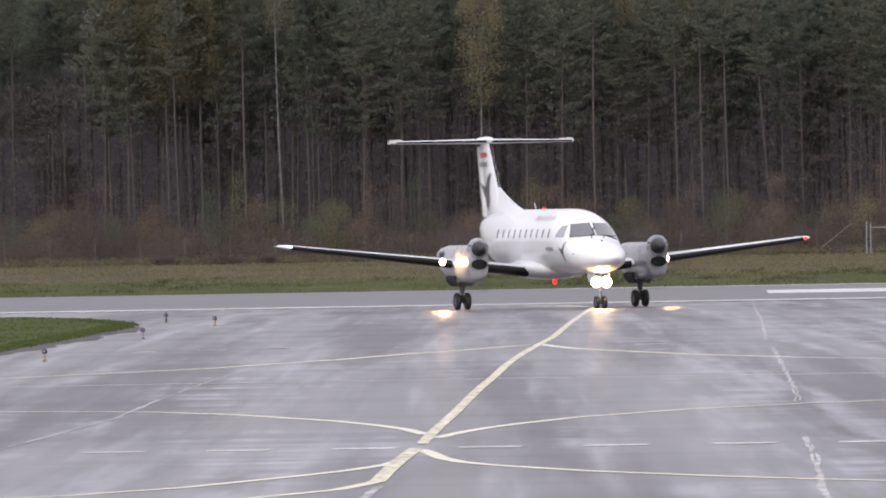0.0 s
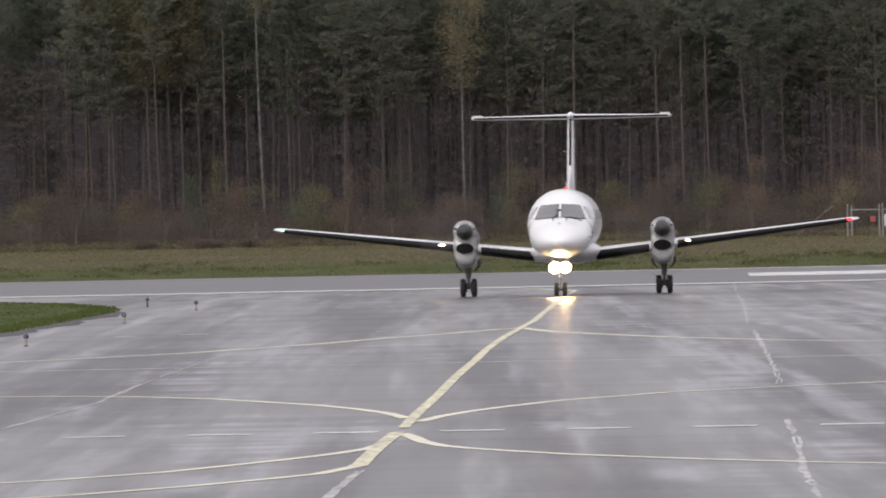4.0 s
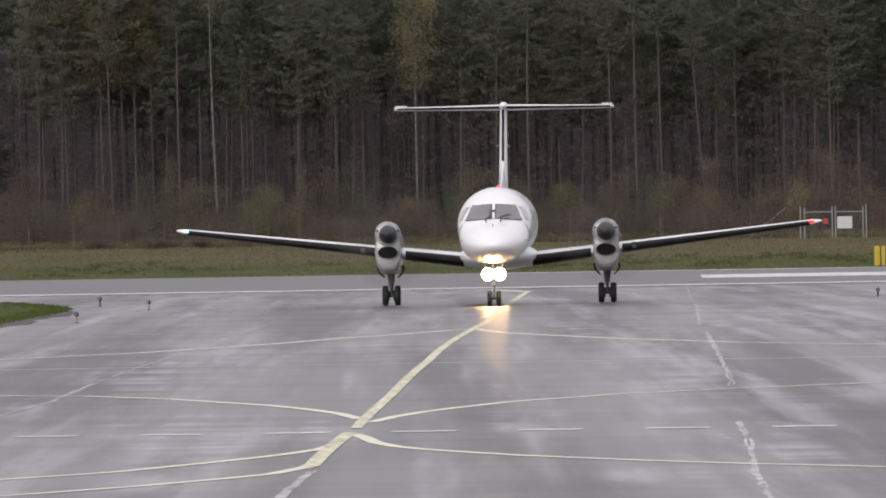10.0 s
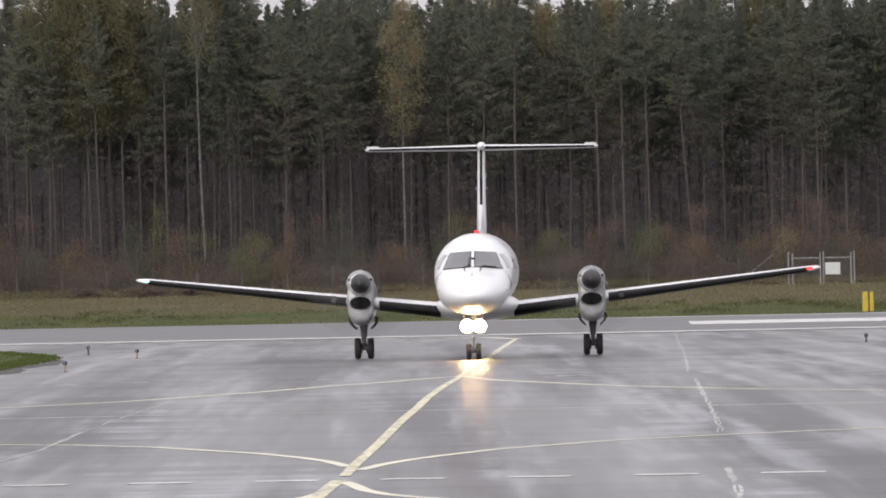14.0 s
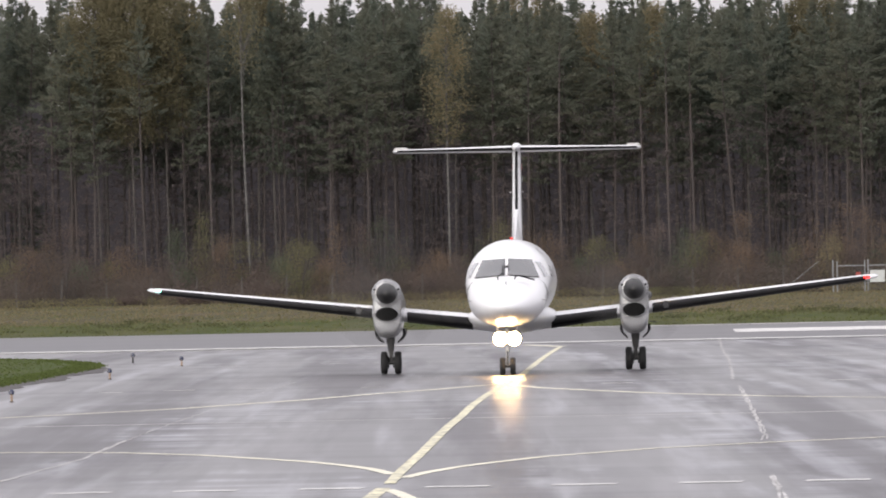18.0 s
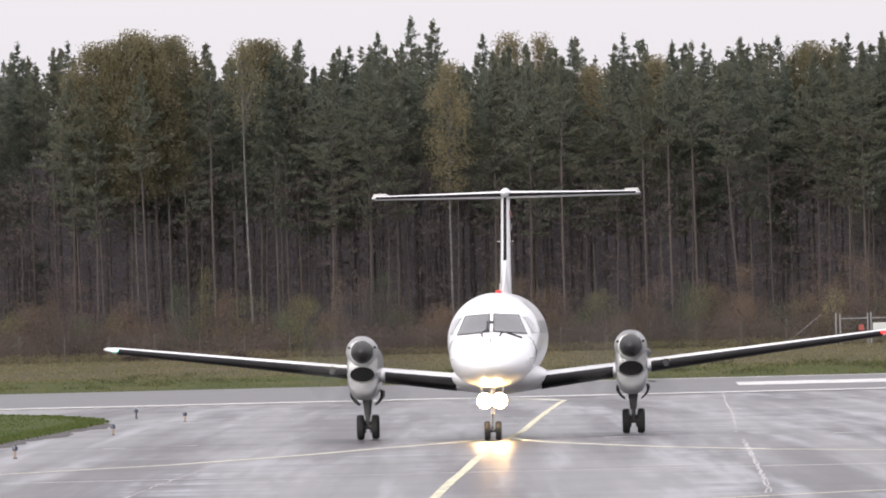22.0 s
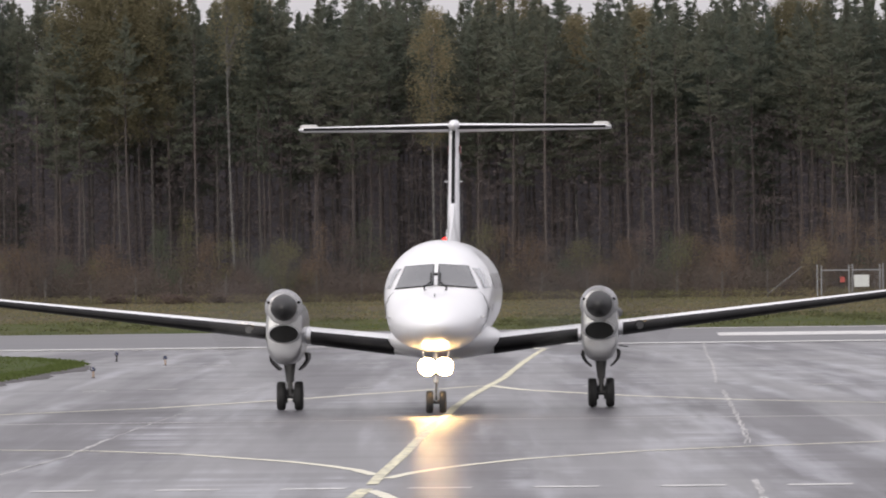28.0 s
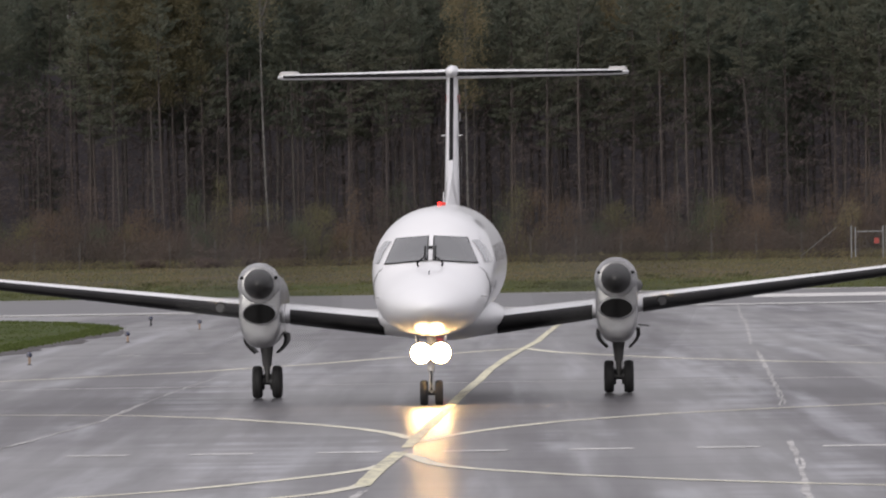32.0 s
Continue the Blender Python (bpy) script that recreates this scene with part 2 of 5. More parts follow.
BOOT = material("black_rubber_boot", (0.010, 0.010, 0.011), 0.5, spots=(0.020, 0.019, 0.019), scale=3, amount=0.6, spec=0.1)
METAL = material("bare_metal", (0.62, 0.62, 0.62), 0.25, 1.0, spots=(0.5, 0.5, 0.5), scale=3)
DARK = material("dark_metal", (0.024, 0.024, 0.026), 0.38, spots=(0.05, 0.05, 0.05), scale=4)
# black on closed plugs and a flat patch paints the shade inside openings
HOLE = material("opening_shade_black", (0.007, 0.007, 0.007), 0.9, spec=0.05)
TYRE = material("tyre_rubber", (0.016, 0.016, 0.017), 0.75, spots=(0.03, 0.03, 0.03), scale=6, bump=0.2)
GLASS = material("cockpit_glass", (0.075, 0.08, 0.085), 0.12, spots=(0.055, 0.06, 0.065), scale=2, coat=1.0, spec=0.6)
LAMP = material("landing_lamp_glow", (1, 0.9, 0.7), 0.3, emit=150.0, emit_color=(1.0, 0.60, 0.24))
WING_LAMP = material("wing_lamp_glow", (1, 0.9, 0.7), 0.3, emit=700.0, emit_color=(1.0, 0.62, 0.26))
RED_GLOW = material("red_glow", (1, 0.05, 0.03), 0.3, emit=4.0, emit_color=(1, 0.012, 0.012))
GREEN_GLOW = material("pale_green_glow", (0.6, 1, 0.85), 0.3, emit=2.0, emit_color=(0.35, 1, 0.8))
STRUT = material("strut_paint", (0.075, 0.075, 0.078), 0.5, spots=(0.045, 0.043, 0.042), scale=6)
SPINNER = material("spinner_black", (0.022, 0.022, 0.023), 0.42, spots=(0.036, 0.035, 0.034), scale=5, amount=0.7)
LOGO = material("black_livery_paint", (0.02, 0.02, 0.022), 0.35, coat=0.3)
FLAG_RED = material("red_livery_paint", (0.45, 0.04, 0.03), 0.35)
GREY_MARK = material("grey_livery_paint", (0.2, 0.2, 0.21), 0.4)
FENCE_GREY = material("weathered_concrete", (0.115, 0.105, 0.098), 0.85, spots=(0.08, 0.075, 0.07), scale=3)
GALV = material("galvanised_steel", (0.27, 0.28, 0.29), 0.5, 0.3, spots=(0.22, 0.22, 0.23), scale=3)
SIGN_WHITE = material("white_sign", (0.52, 0.54, 0.53), 0.5, spots=(0.44, 0.45, 0.44), scale=4)
SIGN_RED = material("red_sign", (0.32, 0.06, 0.05), 0.5)
SIGN_YELLOW = material("yellow_sign_housing", (0.52, 0.38, 0.035), 0.5, spots=(0.38, 0.28, 0.03), scale=3)
BLUE_LENS = material("blue_lamp_lens", (0.02, 0.025, 0.06), 0.2, coat=0.6)
ORANGE = material("faded_orange_stake", (0.34, 0.25, 0.18), 0.6, spots=(0.26, 0.19, 0.14), scale=10)
BEACON_RED = material("beacon_red_glass", (0.35, 0.03, 0.025), 0.3, emit=0.5, emit_color=(1, 0.05, 0.03))
BARK_PINE = material("pine_bark", (0.078, 0.062, 0.056), 0.9, spots=(0.050, 0.045, 0.046), scale=2.5, amount=0.8, stretch=(1, 1, 0.4), bump=0.3, fine_scale=12, island=0.45)
BARK_BIRCH = material("birch_bark", (0.14, 0.134, 0.128), 0.8, spots=(0.062, 0.058, 0.054), scale=2.2, amount=0.9, stretch=(1, 1, 1.5), fine_scale=10)
BARK_GREY = material("grey_bark", (0.09, 0.08, 0.075), 0.9, spots=(0.06, 0.055, 0.05), scale=2.5, amount=0.8, island=0.25)
NACELLE = material("nacelle_paint", (0.46, 0.465, 0.482), 0.28, 0.15, spots=(0.22, 0.22, 0.225), scale=2.2, amount=0.8, coat=0.6)
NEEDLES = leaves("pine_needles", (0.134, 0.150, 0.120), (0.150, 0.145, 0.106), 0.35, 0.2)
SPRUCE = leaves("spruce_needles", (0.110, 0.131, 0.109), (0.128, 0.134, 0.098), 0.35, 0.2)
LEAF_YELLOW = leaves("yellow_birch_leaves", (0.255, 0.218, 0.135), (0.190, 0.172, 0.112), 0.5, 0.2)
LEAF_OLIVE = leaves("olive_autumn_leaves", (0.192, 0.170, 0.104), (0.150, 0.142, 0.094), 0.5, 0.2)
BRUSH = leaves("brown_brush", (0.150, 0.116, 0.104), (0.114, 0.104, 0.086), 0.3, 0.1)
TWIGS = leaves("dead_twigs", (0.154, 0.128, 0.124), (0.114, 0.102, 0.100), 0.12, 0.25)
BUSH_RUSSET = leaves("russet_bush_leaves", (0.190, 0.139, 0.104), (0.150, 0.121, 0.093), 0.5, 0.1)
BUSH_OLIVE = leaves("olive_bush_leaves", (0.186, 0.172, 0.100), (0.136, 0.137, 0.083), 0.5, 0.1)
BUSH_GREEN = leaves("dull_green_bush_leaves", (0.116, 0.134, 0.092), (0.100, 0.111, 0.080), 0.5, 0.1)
FENCE_WIRE = material("rusty_wire", (0.10, 0.085, 0.075), 0.8, spots=(0.06, 0.05, 0.045), scale=4)
# opaque pale grey stands in for daylight seen through the side panes
SIDE_GLASS = material("pale_side_glass", (0.30, 0.31, 0.325), 0.12, spots=(0.22, 0.23, 0.24), scale=2, coat=1.0)
BACKDROP_GLOW = material("glowing_backdrop", (0.035, 0.031, 0.0345), 0.95, spots=(0.025, 0.0225, 0.025), scale=0.5, amount=0.95, stretch=(1, 1, 0.1), spec=0.0, emit=1.0, emit_color=(1.0, 0.92, 0.93))
# its mottled colour is also emitted, to lift the dark between the trunks
nt = BACKDROP_GLOW.node_tree
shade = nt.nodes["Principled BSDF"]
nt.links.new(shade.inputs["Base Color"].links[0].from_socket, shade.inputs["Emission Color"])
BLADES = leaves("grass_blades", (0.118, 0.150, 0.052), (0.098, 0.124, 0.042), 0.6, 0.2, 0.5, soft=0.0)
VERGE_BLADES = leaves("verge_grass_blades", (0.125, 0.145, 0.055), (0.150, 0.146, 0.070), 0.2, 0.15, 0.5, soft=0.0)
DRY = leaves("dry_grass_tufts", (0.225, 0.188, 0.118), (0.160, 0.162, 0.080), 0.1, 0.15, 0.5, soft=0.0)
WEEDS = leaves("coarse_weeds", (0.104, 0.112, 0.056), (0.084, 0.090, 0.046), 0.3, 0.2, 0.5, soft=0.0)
SOIL = material("damp_soil", (0.058, 0.052, 0.050), 0.75, spots=(0.085, 0.08, 0.082), scale=0.5, amount=0.9, stretch=(1, 0.2, 1), spec=0.3)


# ---------------------------------------------------------------- mesh helpers
def bm_mesh(name, bm, mat, flat=False):
    me = bpy.data.meshes.new(name)
    bm.to_mesh(me)
    bm.free()
    if not flat:
        for p in me.polygons:
            p.use_smooth = True
        me.set_sharp_from_angle(angle=radians(40))
    me.materials.append(mat)
    return me


def part(name, bm, mat, parent, label="", flat=False):
    ob = new(name, bm_mesh(name, bm, mat, flat))
    ob.parent = parent
    if label:
        ob["label"] = label
    return ob


def empty(name, label, category, group="", kind=""):
    return tagged(new(name), label, category, group, kind)


def box(x0, x1, y0, y1, z0, z1, bevel=0.0):
    bm = bmesh.new()
    bmesh.ops.create_cube(bm, size=1, matrix=Matrix.Translation(((x0 + x1) / 2, (y0 + y1) / 2, (z0 + z1) / 2)) @ Matrix.Diagonal((x1 - x0, y1 - y0, z1 - z0, 1)))
    if bevel:
        bmesh.ops.bevel(bm, geom=bm.edges[:], offset=bevel, segments=2, affect="EDGES")
    return bm


def tube(points, radii, sides=12, bm=None, cap=True, squash=None):
    """A tube through points; squash scales it along (x, z) when it runs along y."""
    bm = bm or bmesh.new()
    pts = [Vector(p) for p in points]
    rings = []
    for i, p in enumerate(pts):
        d = (pts[min(i + 1, len(pts) - 1)] - pts[max(i - 1, 0)]).normalized()
        a = d.orthogonal().normalized() if abs(d.z) < 0.9 else Vector((1, 0, 0)).cross(d).normalized()
        if abs(d.y) > 0.9:
            a = Vector((1, 0, 0))
        b = d.cross(a).normalized()
        a = b.cross(d)
        s = squash or (1, 1)
        rings.append([bm.verts.new(p + radii[i] * (s[0] * math.cos(k * math.tau / sides) * a + s[1] * math.sin(k * math.tau / sides) * b)) for k in range(sides)])
    for r0, r1 in zip(rings, rings[1:]):
        for k in range(sides):
            bm.faces.new((r0[k], r0[(k + 1) % sides], r1[(k + 1) % sides], r1[k]))
    if cap:
        bm.faces.new(rings[0][::-1])
        bm.faces.new(rings[-1])
    return bm


def loft(rings, bm=None, cap=True, closed=True):
    bm = bm or bmesh.new()
    vs = [[bm.verts.new(p) for p in r] for r in rings]
    n = len(vs[0])
    for r0, r1 in zip(vs, vs[1:]):
        for k in range(n if closed else n - 1):
            bm.faces.new((r0[k], r0[(k + 1) % n], r1[(k + 1) % n], r1[k]))
    if cap and closed:
        bm.faces.new(vs[0][::-1])
        bm.faces.new(vs[-1])
    bmesh.ops.recalc_face_normals(bm, faces=bm.faces[:])
    return bm


def strip(line, width, lift, jag=0.0, seed=0, step=3.0):
    """A painted band that follows a line of (x, y) on the ground."""
    rnd = random.Random(seed)
    pts = []
    for (x0, y0), (x1, y1) in zip(line, line[1:]):
        n = max(1, int(math.hypot(x1 - x0, y1 - y0) / step))
        pts += [(x0 + (x1 - x0) * k / n, y0 + (y1 - y0) * k / n) for k in range(n)]
    pts.append(line[-1])
    bm = bmesh.new()
    prev = None
    for i, (x, y) in enumerate(pts):
        a, b = pts[max(i - 1, 0)], pts[min(i + 1, len(pts) - 1)]
        d = Vector((b[0] - a[0], b[1] - a[1], 0)).normalized()
        s = Vector((-d.y, d.x, 0)) * width / 2
        j = rnd.uniform(-jag, jag)
        w = 1 + rnd.uniform(-1, 1) * min(0.5, 24 * jag)
        p, q = Vector((x + j, y, 0)) - s * w, Vector((x + j, y, 0)) + s * w
        p.z, q.z = gz(p.y) + lift, gz(q.y) + lift
        cur = (bm.verts.new(p), bm.verts.new(q))
        if prev:
            bm.faces.new((prev[0], cur[0], cur[1], prev[1]))
        prev = cur
    bmesh.ops.recalc_face_normals(bm, faces=bm.faces[:])
    for f in bm.faces:
        if f.normal.z < 0:
            f.normal_flip()
    return bm


# ---------------------------------------------------------------- ground, apron, runway
def sheet(xs, ys, lift, top=None):
    bm = bmesh.new()
    rows = [[bm.verts.new((x, y, gz(y) + lift)) for x in xs] for y in ys]
    for r0, r1 in zip(rows, rows[1:]):
        for k in range(len(xs) - 1):
            bm.faces.new((r0[k], r0[k + 1], r1[k + 1], r1[k]))
    return bm


ground = tagged(new("ground", bm_mesh("ground", sheet((-3000, -300, -60, 0, 60, 300, 3000), [-1500, -100, 60] + list(range(100, 720, 6)) + [800, 1200, 2990], -0.06), GRASS)),
                "autumn grass field reaching to the forest", "grass", kind="structure")
apron = tagged(new("apron", bm_mesh("apron", sheet((-300, -60, 0, 60, 300), [-100, 60] + list(range(100, 349, 3)), 0.0), ASPHALT)),
               "wet grey asphalt apron with painted guide lines", "pavement", kind="structure")
runway = tagged(new("runway", bm_mesh("runway", sheet((-900, -60, 0, 60, 900), [341.0, 342.5, 344, 345.5, 347, 348] + list(range(349, 398, 1)), 0.004), RUNWAY)),
                "cambered grey asphalt runway", "runway", kind="structure")


verge = tagged(new("verge", bm_mesh("verge", sheet((-900, -60, 0, 60, 900), list(range(397, 489, 4)), -0.02), VERGE)), "mown green grass verge beside the runway", "grass", kind="structure")


def marking(name, line, width, mat, label, jag=0.0, step=3.0, lift=0.008):
    ob = new(name, bm_mesh(name, strip(line, width, lift, jag, len(name) + int(abs(line[0][0]) * 100), step), mat, True))
    return tagged(ob, label, "marking", "painted markings", "structure")


marking("taxi_line", [(3.02, 323.9), (1.7, 260.9), (1.1, 232.2), (0.64, 218.2), (0.26, 206.3), (-0.11, 192.8), (-0.34, 181.3), (-0.57, 172.4), (-0.75, 164.1), (-0.93, 155.2), (-1.1, 148.1),
        (-1.25, 141.6), (-1.35, 135.8)], 0.185, YELLOW_LINE, "worn yellow taxiway centre line", 0.0015, 1.0, 0.010)
marking("taxi_line", [(-1.42, 133.5), (-1.56, 128.4), (-1.65, 124.3), (-1.72, 120.4), (-1.76, 117.4)], 0.22, YELLOW_LINE, "worn yellow taxiway centre line", 0.0015, 1.0, 0.010)
for pts in ([(-1.74, 118.6), (-1.8, 117.4), (-1.96, 116.3), (-2.22, 114.5), (-2.76, 112.9), (-3.73, 110.4), (-4.93, 108), (-7.5, 104)],
            [(-1.62, 127), (-1.73, 125.7), (-2.09, 123.8), (-2.37, 122.6), (-2.94, 120.6), (-4.28, 116.4), (-5.63, 113.9), (-9, 110)],
            [(-1.16, 139), (-0.79, 142), (-0.35, 144.4), (0.1, 146.3), (1.05, 149.6), (3, 153.6), (5, 156), (7.73, 158.5), (12, 161)],
            [(-1.34, 141), (-1.7, 144.2), (-2.19, 146.8), (-2.88, 149.6), (-4.73, 154.9), (-6.29, 157.7), (-7.83, 159), (-13, 161.5)],
            [(-1.36, 132.8), (-1.18, 131), (-1.0, 128.3), (-0.71, 126.2), (-0.31, 124.6), (0.08, 123.5), (1.0, 121), (2.65, 117.7), (3.97, 115.5), (5.51, 113.4), (9, 109.5)],
            [(0.88, 220.7), (0.19, 218.7), (-1.15, 213.2), (-2.44, 208.9), (-3.89, 203), (-6.55, 195), (-9.35, 190), (-14, 182)],
            [(0.74, 220), (1.13, 216), (1.51, 213), (2.3, 209.5), (3.97, 202.8), (6.3, 196.4), (9.33, 191), (14, 184)]):
    marking("guide_line", pts, 0.22 if pts[0][1] < 200 else 0.27, GUIDE, "thin pale yellow curved guide line", 0.0, 1.0, 0.007)
for k in range(9):
    x = -6.41 + 1.87 * k
    marking("dash", [(x, 134.2 - 0.16 * k), (x + 0.95, 134.1 - 0.16 * k)], 0.6, WHITE_LINE, "short white dash of a broken line")
for x0, x1, y in ((-9.15, -8.6, 218.8), (-7.64, -6.9, 220), (-5.87, -5.05, 221), (-2.8, -2.2, 219), (3.0, 3.75, 218), (8.4, 9.1, 216), (-9.04, -8.2, 270), (-7.7, -7.05, 270.2), (-6.2, -5.5, 271),
                  (-4.7, -3.9, 272), (-3.1, -2.2, 272.4), (-1.5, -0.6, 272.6), (7.3, 7.9, 272.4), (8.9, 9.5, 272), (10.3, 11.1, 269), (11.9, 12.7, 265.8), (13.5, 14.3, 262.5)):
    marking("faint_dash", [(x0, y), (x1, y)], 0.55, WHITE_LINE if x0 > 8.5 and y > 260 else JOINT, "faint worn dash on the asphalt", lift=0.009)
marking("lead_line", [(3.02, 323.9), (2.5, 330), (1.9, 335.5), (1.2, 338.5), (0.3, 340), (-2.5, 340.8), (-8, 340.6), (-30, 340)], 0.5, GUIDE, "thin pale lead line curving along the runway")
marking("paving_joint", [(-30, 179.3), (-5, 179.8), (0.5, 179.8), (30, 176.5)], 0.28, JOINT, "pale straight paving joint", lift=0.004)
marking("runway_edge_line", [(-60, 344.0), (0, 344.9), (60, 346.0)], 4.2, WHITE_LINE, "white runway edge line", lift=0.022)
marking("runway_edge_line", [(2, 372.4), (60, 372.2)], 1.0, WHITE_LINE, "worn white line at the far runway edge", lift=0.014)
marking("aiming_mark", [(10.3, 361.1), (75, 360.7)], 5.4, WHITE_LINE, "broad white touchdown marking on the runway", lift=0.012)
for pts, w, strands in (([(9.3, 346), (7.9, 290), (7.3, 262), (6.52, 231), (6.25, 221.3)], 0.06, 1), ([(6.09, 210), (5.7, 190), (5.15, 162.5), (5.0, 157.9)], 0.045, 2),
                        ([(4.42, 136), (4.3, 130), (4.18, 124.5), (3.83, 111.5), (3.64, 101.5), (3.5, 95)], 0.06, 2),
                        ([(-4.6, 231), (-5.41, 202.8), (-6.3, 173.2), (-6.5, 165.8)], 0.035, 1), ([(-6.5, 165.8), (-6.74, 154.3), (-7.2, 146), (-7.8, 136)], 0.05, 2),
                        ([(-1.72, 115.2), (-1.89, 107.5), (-1.95, 100)], 0.08, 2)):
    for k in range(strands):
        marking("crack_seal", [(x + 0.045 * (k - (strands - 1) / 2), y + 0.37 * k) for x, y in pts], w * (1.0 if k == 0 else 0.7), SEAL, "pale sealed crack in the asphalt", 0.034, 1.1 + 0.37 * k, 0.005 + 0.0015 * k)

# grass island beside the taxiway
bm = bmesh.new()
shore = [(-60, 316), (-18.3, 315), (-17, 313.5), (-14.95, 305), (-13.1, 294), (-12.2, 285), (-11.7, 277.5), (-11.6, 271), (-11.65, 264), (-12.0, 252), (-12.05, 244), (-12.4, 233.5), (-12.72, 223.5), (-13.3, 205), (-60, 190)]
top = [bm.verts.new((x, y, gz(y) + 0.05)) for x, y in shore]
low = [bm.verts.new((x + (0.12 if x > -50 else 0), y, gz(y) - 0.03)) for x, y in shore]
bm.faces.new(top)
for k in range(len(top)):
    j = (k + 1) % len(top)
    bm.faces.new((top[k], low[k], low[j], top[j]))
bmesh.ops.triangulate(bm, faces=bm.faces[:1])
bmesh.ops.recalc_face_normals(bm, faces=bm.faces[:])
tagged(new("grass_island", bm_mesh("grass_island", bm, LAWN)), "green grass island between apron and runway", "grass", kind="structure")
# damp soil washed out along its rim
bm = bmesh.new()
prev = None
for k in range(60):
    y = 206 + 70 * k / 59
    x = float(np.interp(y, [205, 223.5, 233.5, 244, 252, 264, 271, 277.5], [-13.3, -12.72, -12.4, -12.05, -12.0, -11.65, -11.6, -11.7]))
    w = (0.7 + 0.16 * math.sin(k * 0.45) + 0.08 * math.sin(k * 1.3)) * min(1.0, (60 - k) / 8)
    cur = (bm.verts.new((x - 0.3, y, gz(y) + 0.004)), bm.verts.new((x + 0.15 + w, y, gz(y) + 0.004)))
    if prev:
        bm.faces.new((prev[0], prev[1], cur[1], cur[0]))
    prev = cur
bmesh.ops.recalc_face_normals(bm, faces=bm.faces[:])
tagged(new("soil_rim", bm_mesh("soil_rim", bm, SOIL, True)), "damp dark soil along the rim of the grass island", "soil", kind="structure")


# ---------------------------------------------------------------- aircraft (nose towards -y, origin on the ground between the main wheels)
FUS = np.array([  # y, top, bottom, half width
    (-6.55, 2.52, 1.23, 0.985), (-6.1, 2.79, 1.24, 1.02), (-5.7, 3.06, 1.25, 1.06), (-5.3, 3.26, 1.26, 1.09),
    (-4.7, 3.44, 1.27, 1.12), (-4.0, 3.53, 1.27, 1.14), (-3.0, 3.55, 1.27, 1.14), (4.5, 3.55, 1.27, 1.14), (5.6, 3.53, 1.45, 1.08),
    (7.0, 3.48, 1.85, 0.86), (8.4, 3.38, 2.35, 0.54), (9.5, 3.2, 2.75, 0.26), (10.0, 3.05, 2.85, 0.1)])
FUS_Y = FUS[:, 0]


def fus(y):
    """Centre height, half height and half width of the fuselage at y."""
    top, bot, w = (float(np.interp(y, FUS_Y, FUS[:, k])) for k in (1, 2, 3))
    return (top + bot) / 2, (top - bot) / 2, w


def front_point(x, z, out=0.008):
    """The point of the nose skin straight behind (x, z), as seen from ahead."""
    lo, hi = -8.78, -2.0
    for _ in range(40):
        mid = (lo + hi) / 2
        c, h, w = fus(mid)
        if (x / w) ** 2 + ((z - c) / h) ** 2 < 1:
            hi = mid
        else:
            lo = mid
    return Vector((x * (1 + out * 0.3), hi - out, z + out * 0.3))


def side_point(side, y, z, out=0.008):
    c, h, w = fus(y)
    return Vector((side * (w * math.sqrt(max(0.02, 1 - ((z - c) / h) ** 2)) + out), y, z))


def patch(corners, project, n=6, m=6):
    """A skin patch: four corners in the flat, laid on the fuselage."""
    bm = bmesh.new()
    a, b, c, d = corners
    vs = [[bm.verts.new(project(*((Vector(a) * (1 - u) + Vector(b) * u) * (1 - v) + (Vector(d) * (1 - u) + Vector(c) * u) * v))) for u in (i / n for i in range(n + 1))] for v in (j / m for j in range(m + 1))]
    for r0, r1 in zip(vs, vs[1:]):
        for k in range(n):
            bm.faces.new((r0[k], r0[k + 1], r1[k + 1], r1[k]))
    bmesh.ops.recalc_face_normals(bm, faces=bm.faces[:])
    return bm


def airfoil(le, chord, thick, span_x, n=14, lo=0.0, hi=1.0, grow=0.0):
    """Section points in the y-z plane, from the upper rear round the nose to the lower rear; lo..hi along the chord."""
    pts = []
    us = [hi * (0.5 + 0.5 * math.cos(math.pi * k / n)) ** 1.3 for k in range(n + 1)]
    def t(u):
        return 5 * thick * (0.2969 * math.sqrt(u) - 0.126 * u - 0.3516 * u * u + 0.2843 * u ** 3 - 0.1015 * u ** 4)
    def camb(u):
        return 0.02 * math.sin(math.pi * min(1, u))
    for u in us:
        pts.append((span_x, le[0] + u * chord - grow * (1 - u), le[1] + chord * (camb(u) + t(u)) + grow))
    for u in us[::-1][1:]:
        pts.append((span_x, le[0] + u * chord - grow * (1 - u), le[1] + chord * (camb(u) - t(u)) - grow))
    return pts


def wing_sections(stations, **kw):
    return [airfoil((y, z), c, t, x, **kw) for x, y, z, c, t in stations]


def revolve(profile, sides, at, squash=(1, 1)):
    """Rings along y: (y, radius), about the point at = (x, z)."""
    return loft([[(at[0] + squash[0] * r * math.cos(k * math.tau / sides), y, at[1] + squash[1] * r * math.sin(k * math.tau / sides)) for k in range(sides)] for y, r in profile])


